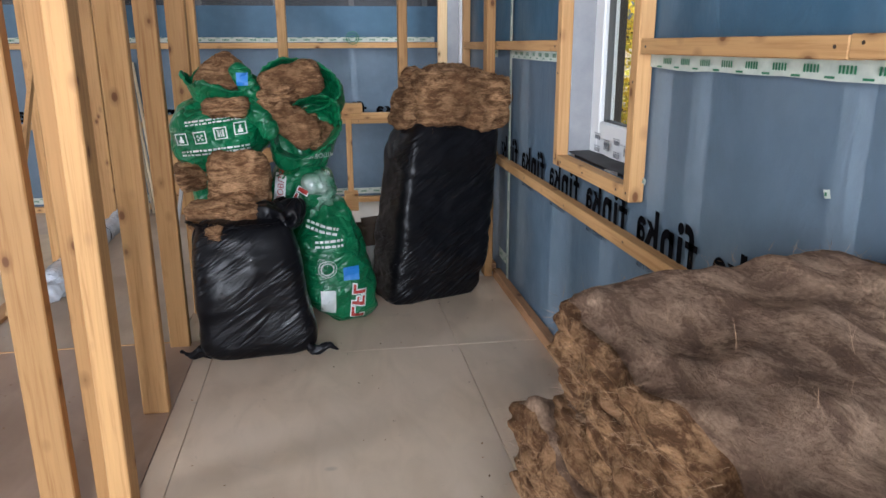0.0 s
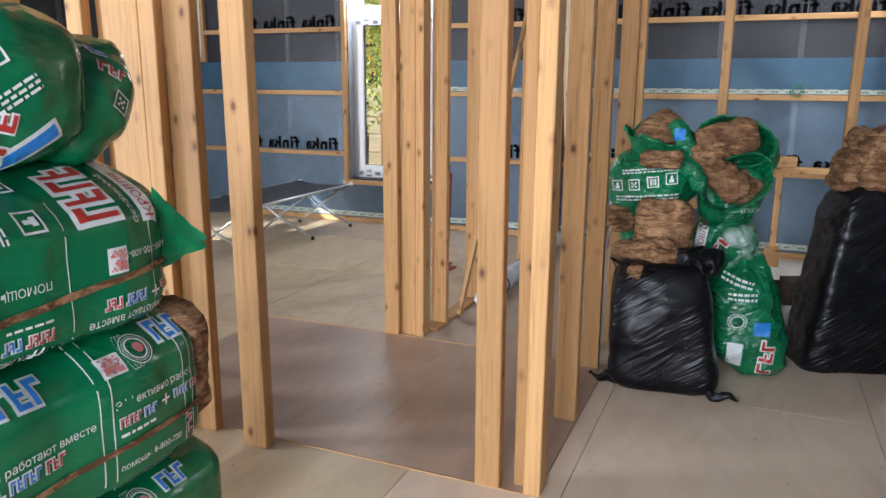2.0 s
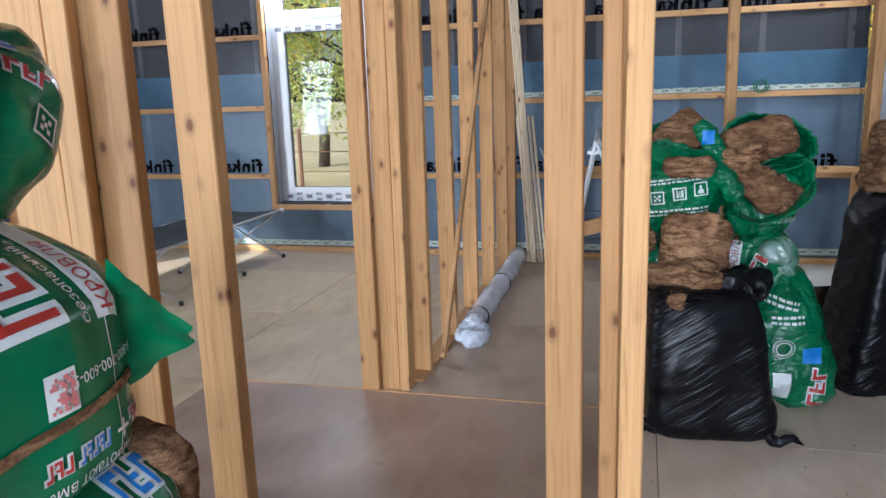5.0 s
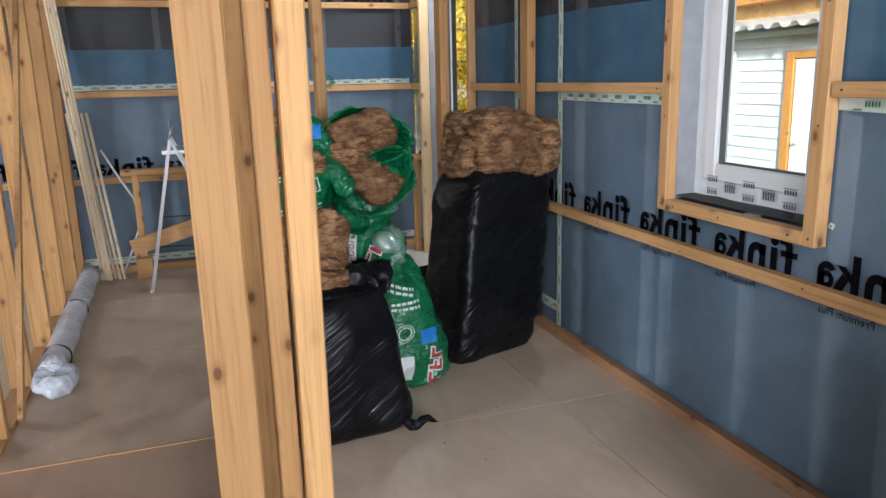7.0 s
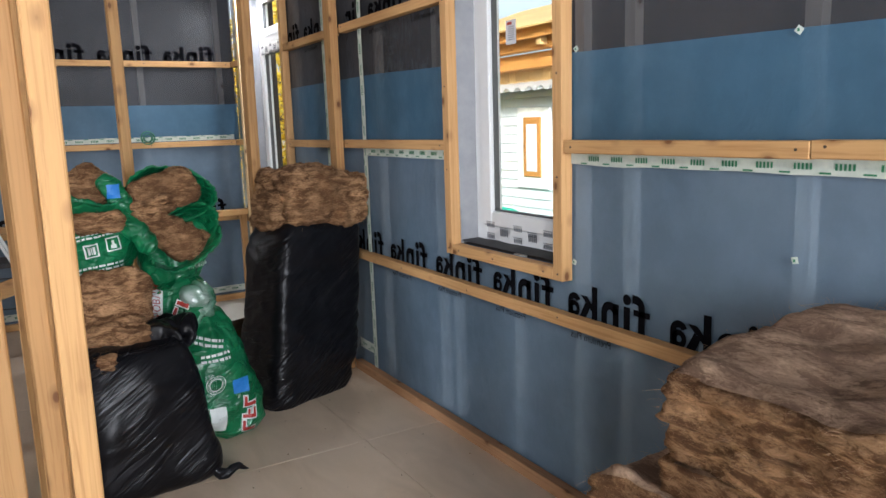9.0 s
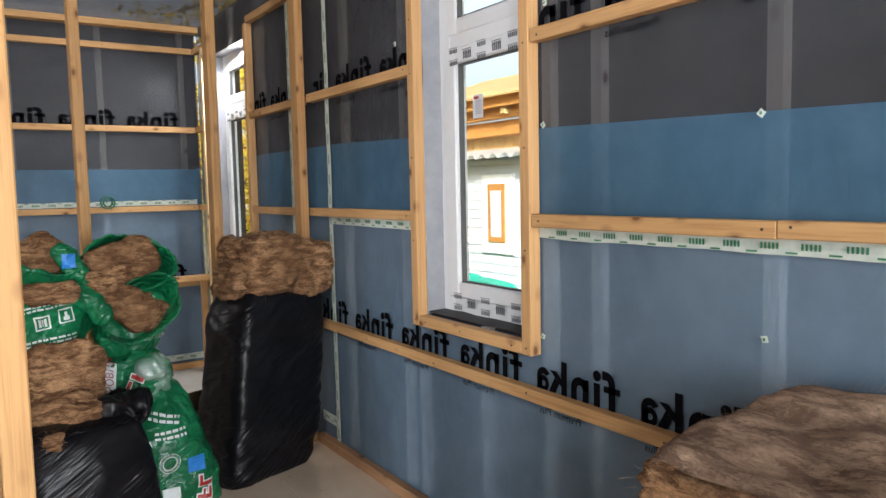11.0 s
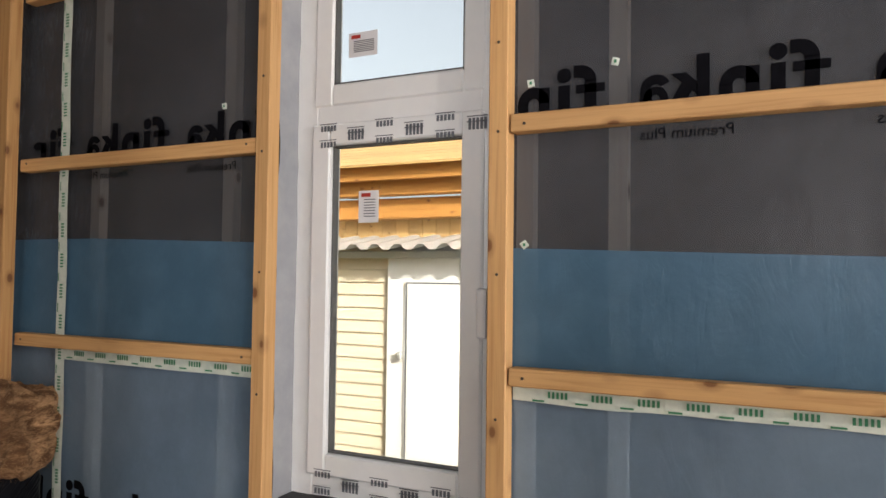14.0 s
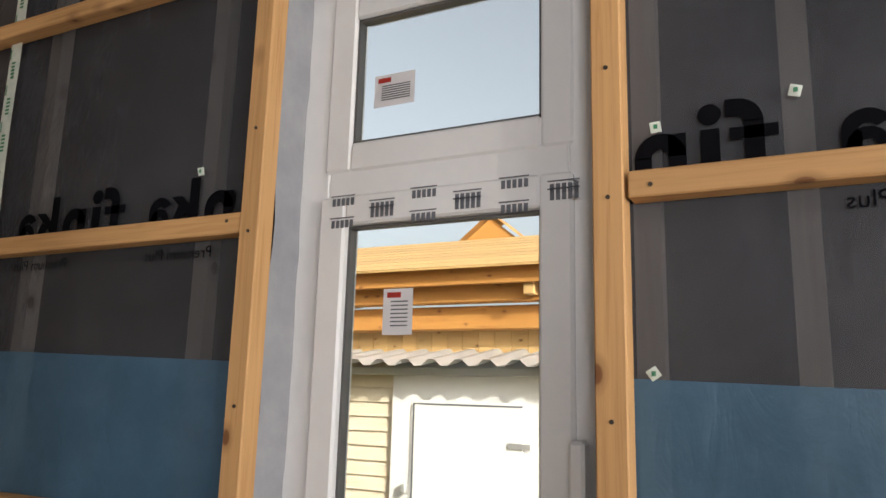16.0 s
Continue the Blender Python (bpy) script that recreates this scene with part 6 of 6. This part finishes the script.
TEAL = flecked("teal_tarpaulin", (0.03, 0.42, 0.30), (0.02, 0.34, 0.25), 4, 0.5, 0.4)


def outbuilding():
    """Low outbuilding facing the east window: siding, white metal door, brown door, framed window, zinc eave, timber roof."""
    t = thing("outbuilding", "low outbuilding with pale siding, white metal door, timber roof", "building")
    X0 = 6.0
    part("wall", box_bm(X0 + 0.02, X0 + 3.2, 2.2, 12.5, -0.45, 2.0), SIDING, t)
    z, k = -0.42, 0
    while z < 1.95:
        for y0, y1, mat in ((6.62, 7.55, SIDING_WARM), (8.55, 12.5, SIDING)):
            bm = plates_bm([[(X0 - 0.012, y0, z), (X0 - 0.012, y1, z), (X0 + 0.012, y1, z + 0.135), (X0 + 0.012, y0, z + 0.135)], [(X0 - 0.012, y1, z), (X0 - 0.012, y0, z), (X0 + 0.015, y0, z - 0.002), (X0 + 0.015, y1, z - 0.002)]])
            part("siding_board", bm, mat, t)
        z += 0.135
    # white metal shed front with its door
    part("shed_front", box_bm(X0 - 0.05, X0 + 0.02, 4.6, 6.60, -0.45, 1.86, 0.004), WHITE_DOOR, t, "white metal front")
    door = part("shed_door", box_bm(X0 - 0.075, X0 - 0.05, 5.30, 6.35, -0.40, 1.60, 0.006), WHITE_DOOR, t, "white metal door")
    part("door_trim", box_bm(X0 - 0.079, X0 - 0.075, 5.295, 6.36, 1.595, 1.61), GREY_INK, door)
    part("door_trim", box_bm(X0 - 0.079, X0 - 0.075, 6.35, 6.362, -0.40, 1.60), GREY_INK, door)
    part("padlock", rounded_bm((0.05, 0.06, 0.09), 4, 5, (X0 - 0.10, 6.42, 0.85)), ZINC, door, "grey padlock", True)
    for zz in (0.2, 1.25):
        part("hinge", box_bm(X0 - 0.095, X0 - 0.075, 5.22, 5.42, zz, zz + 0.05, 0.003), ZINC, door)
    # brown-framed doorway and glazed door
    for y in (7.55, 8.42):
        part("door_post", box_bm(X0 - 0.08, X0 + 0.02, y, y + 0.12, -0.45, 1.68, 0.004), ORANGE_WOOD, t, "stained door post")
    part("door_head", box_bm(X0 - 0.08, X0 + 0.02, 7.67, 8.42, 1.60, 1.68, 0.004), ORANGE_WOOD, t)
    leaf = part("door_leaf", box_bm(X0 - 0.06, X0 - 0.02, 7.68, 8.40, -0.40, 1.59, 0.004), WHITE_DOOR, t, "white door leaf")
    part("door_handle", box_bm(X0 - 0.11, X0 - 0.06, 8.28, 8.33, 0.62, 0.65, 0.004), ZINC, leaf)
    # framed window
    w = part("window", box_bm(X0 - 0.05, X0 - 0.005, 9.45, 10.20, 0.55, 1.72, 0.004), WHITE_DOOR, t, "white-trimmed window")
    part("window_frame", box_bm(X0 - 0.075, X0 - 0.05, 9.62, 10.02, 0.72, 1.58, 0.004), ORANGE_WOOD, w)
    part("pane", box_bm(X0 - 0.08, X0 - 0.075, 9.70, 9.94, 0.80, 1.48), material("dull_pane", (0.55, 0.62, 0.68), 0.1), w)
    # zinc eave, corrugated
    bm = bmesh.new()
    prev = None
    for k in range(160):
        y = 2.2 + k * 0.065
        zz = 1.96 + 0.028 * (1 if (k // 2) % 2 else -1)
        a, b = bm.verts.new((X0 - 0.45, y, zz)), bm.verts.new((X0 + 0.4, y, zz + 0.14))
        if prev:
            bm.faces.new((prev[0], a, b, prev[1]))
        prev = (a, b)
    part("zinc_eave", bm, ZINC, t, "corrugated zinc eave")
    part("eave_shadow_board", box_bm(X0 - 0.1, X0 + 0.0, 2.2, 12.5, 1.86, 1.93, 0.004), SIDING, t)
    # timber upper part
    for k in range(60):
        y = 2.2 + k * 0.17
        part("gable_board", box_bm(X0 + 0.42, X0 + 0.45, y, y + 0.165, 1.95, 2.35, 0.003), ROOF_TAN, t)
    part("lower_beam", box_bm(X0 + 0.20, X0 + 0.40, 2.0, 12.5, 2.30, 2.52, 0.01), ORANGE_WOOD, t, "dark stained beam")
    part("upper_beam", box_bm(X0 + 0.05, X0 + 0.22, 2.0, 12.5, 2.54, 2.72, 0.01), ORANGE_WOOD, t, "stained beam")
    part("fascia", box_bm(X0 - 0.12, X0 - 0.08, 2.0, 12.5, 2.68, 2.86, 0.006), ORANGE_WOOD, t, "orange stained fascia")
    for k in range(9):
        x = X0 - 0.14 + k * 0.22
        zz = 2.86 + k * 0.075
        bm = beam_bm((x, 2.0, zz), (x, 12.5, zz), 0.24, 0.025, (-0.33, 0, 1))
        part("roof_board", bm, ROOF_TAN, t)
    for y in (5.2, 7.4, 9.6):
        part("rafter_end", box_bm(X0 - 0.07, X0 + 0.6, y, y + 0.10, 2.58, 2.70, 0.005), ROOF_TAN, t)
    # small gable above the ridge
    bm = plates_bm([[(X0 + 1.9, 6.0, 3.45), (X0 + 1.9, 6.45, 3.80), (X0 + 1.9, 6.9, 3.45), (X0 + 1.9, 6.45, 3.45)], [(X0 + 1.85, 5.9, 3.42), (X0 + 1.85, 6.45, 3.86), (X0 + 2.4, 6.45, 3.86), (X0 + 2.4, 5.9, 3.42)], [(X0 + 1.85, 7.0, 3.42), (X0 + 2.4, 7.0, 3.42), (X0 + 2.4, 6.45, 3.86), (X0 + 1.85, 6.45, 3.86)]])
    part("dormer", bm, ORANGE_WOOD, t, "small gabled dormer")
    return t


outbuilding()
t = thing("tarpaulin", "teal tarpaulin heaped on the ground by the outbuilding", "tarpaulin")
bm = rounded_bm((0.7, 2.6, 0.75), 2.4, 22, (5.45, 10.0, -0.15), 0)
crumple(bm, 81, 0.08, 0.04, 2.2, 5, -0.45)
part("sheet", bm, TEAL, t, "", True)

BARK = flecked("bark", (0.10, 0.075, 0.05), (0.05, 0.038, 0.028), 9, 0.9, 0.6)


def leaf_material(name, a, b, c):
    m = material(name, a, 0.6, spec=0.3)
    g = m.node_tree.nodes.new("ShaderNodeNewGeometry")
    join(m, ramp(m, g.outputs["Random Per Island"], [(0.0, a), (0.5, b), (1.0, c)]), m.node_tree.nodes["Principled BSDF"].inputs["Base Color"])
    m.node_tree.nodes["Principled BSDF"].inputs["Transmission Weight"].default_value = 0.0
    d = m.node_tree.nodes.new("ShaderNodeBsdfTranslucent")
    join(m, ramp(m, g.outputs["Random Per Island"], [(0.0, a), (0.5, b), (1.0, c)]), d.inputs["Color"])
    mx = m.node_tree.nodes.new("ShaderNodeMixShader")
    mx.inputs[0].default_value = 0.5
    join(m, m.node_tree.nodes["Principled BSDF"].outputs[0], mx.inputs[1])
    join(m, d.outputs[0], mx.inputs[2])
    join(m, mx.outputs[0], m.node_tree.nodes["Material Output"].inputs["Surface"])
    return m


LEAF_GOLD = leaf_material("golden_leaves", (0.62, 0.40, 0.03), (0.75, 0.55, 0.06), (0.45, 0.42, 0.08))
LEAF_GREEN = leaf_material("green_leaves", (0.26, 0.34, 0.09), (0.42, 0.48, 0.14), (0.60, 0.52, 0.14))


def tree(x, y, h, spread, leaves, mat, seed, label, low=0.25):
    """Tapered trunk, limbs, and a crown of many single leaves in clumps."""
    rnd = random.Random(seed)
    t = thing("tree", label, "tree")
    pts = [(x + 0.1 * math.sin(k), y + 0.1 * math.cos(k * 1.3), -0.45 + h * 0.8 * k / 8) for k in range(9)]
    bm = tube_bm(pts, 0.1, 8)
    for v in bm.verts:
        f = 1.15 - 0.95 * (v.co.z + 0.45) / (h * 0.8)
        c = Vector((x, y, v.co.z))
        v.co = c + (v.co - c) * max(0.15, f) * h / 6
    trunk = part("trunk", bm, BARK, t, "", True)
    tips = []
    for k in range(26):
        z = -0.45 + h * rnd.uniform(low, 0.85)
        a, l = rnd.uniform(0, 6.28), spread * rnd.uniform(0.5, 1.0) * (1.15 - (z / h) * 0.7)
        e = Vector((x + l * math.cos(a), y + l * math.sin(a), z + l * rnd.uniform(0.1, 0.5)))
        part("limb", tube_bm([(x, y, z), Vector((x, y, z)).lerp(e, 0.5) + Vector((0, 0, 0.1)), e], 0.025 * h / 6, 5), BARK, trunk)
        tips += [e, Vector((x, y, z)).lerp(e, 0.65)]
    verts, faces = [], []
    for _ in range(leaves):
        c = tips[rnd.randrange(len(tips))] + Vector((rnd.gauss(0, 0.33), rnd.gauss(0, 0.33), rnd.gauss(0, 0.28))) * spread * 0.55
        s = rnd.uniform(0.03, 0.065)
        d = Vector((rnd.uniform(-1, 1), rnd.uniform(-1, 1), rnd.uniform(-1, 1))).normalized()
        e = d.cross(Vector((rnd.uniform(-1, 1), rnd.uniform(-1, 1), 1))).normalized()
        k = len(verts)
        verts += [c - d * s, c + e * s * 0.6, c + d * s, c - e * s * 0.6]
        faces.append((k, k + 1, k + 2, k + 3))
    me = bpy.data.meshes.new("crown")
    me.from_pydata(verts, [], faces)
    me.materials.append(mat)
    ob = new("crown", me)
    ob.parent = t
    ob["kind"] = "stuff"
    return t


tree(3.6, 11.2, 5.0, 1.3, 9000, LEAF_GOLD, 1, "golden birch beside the house", 0.05)
tree(4.9, 14.5, 6.5, 1.6, 9000, LEAF_GOLD, 2, "golden birch beside the house", 0.1)
tree(2.6, 14.0, 6.0, 1.6, 8000, LEAF_GOLD, 7, "golden birch beside the house", 0.1)
for k, (x, y, h, sp, mat) in enumerate([(-5.6, 14.5, 6.5, 1.9, LEAF_GREEN), (-3.6, 16.5, 7.5, 2.2, LEAF_GOLD), (-6.8, 17.5, 8, 2.4, LEAF_GREEN), (-4.9, 20, 9, 2.6, LEAF_GOLD), (-8.5, 16, 7, 2.2, LEAF_GOLD), (-2.0, 19, 8, 2.4, LEAF_GREEN), (-9.5, 21, 9, 2.8, LEAF_GREEN), (-7.4, 13.0, 5.5, 1.6, LEAF_GREEN), (-11.5, 18, 8, 2.6, LEAF_GOLD), (-3.0, 24, 10, 3.2, LEAF_GREEN)]):
    tree(x, y, h, sp, 6500, mat, 20 + k, "autumn garden tree with yellow-green leaves" if mat is LEAF_GREEN else "autumn garden tree with golden leaves", 0.22)

fence = thing("fence", "rusty wire fence with thin posts across the garden", "fence")
RUST = flecked("rust", (0.20, 0.09, 0.05), (0.12, 0.055, 0.03), 12, 0.85, 0.3)
for k in range(12):
    part("post", tube_bm([(-10 + k * 1.1, 11.6, -0.45), (-10 + k * 1.1, 11.6, 1.05)], 0.03, 6), RUST, fence)
for z in (-0.2, 0.1, 0.4, 0.7, 0.98):
    part("wire", tube_bm([(-10, 11.6, z), (2.1, 11.6, z)], 0.007, 4), RUST, fence)
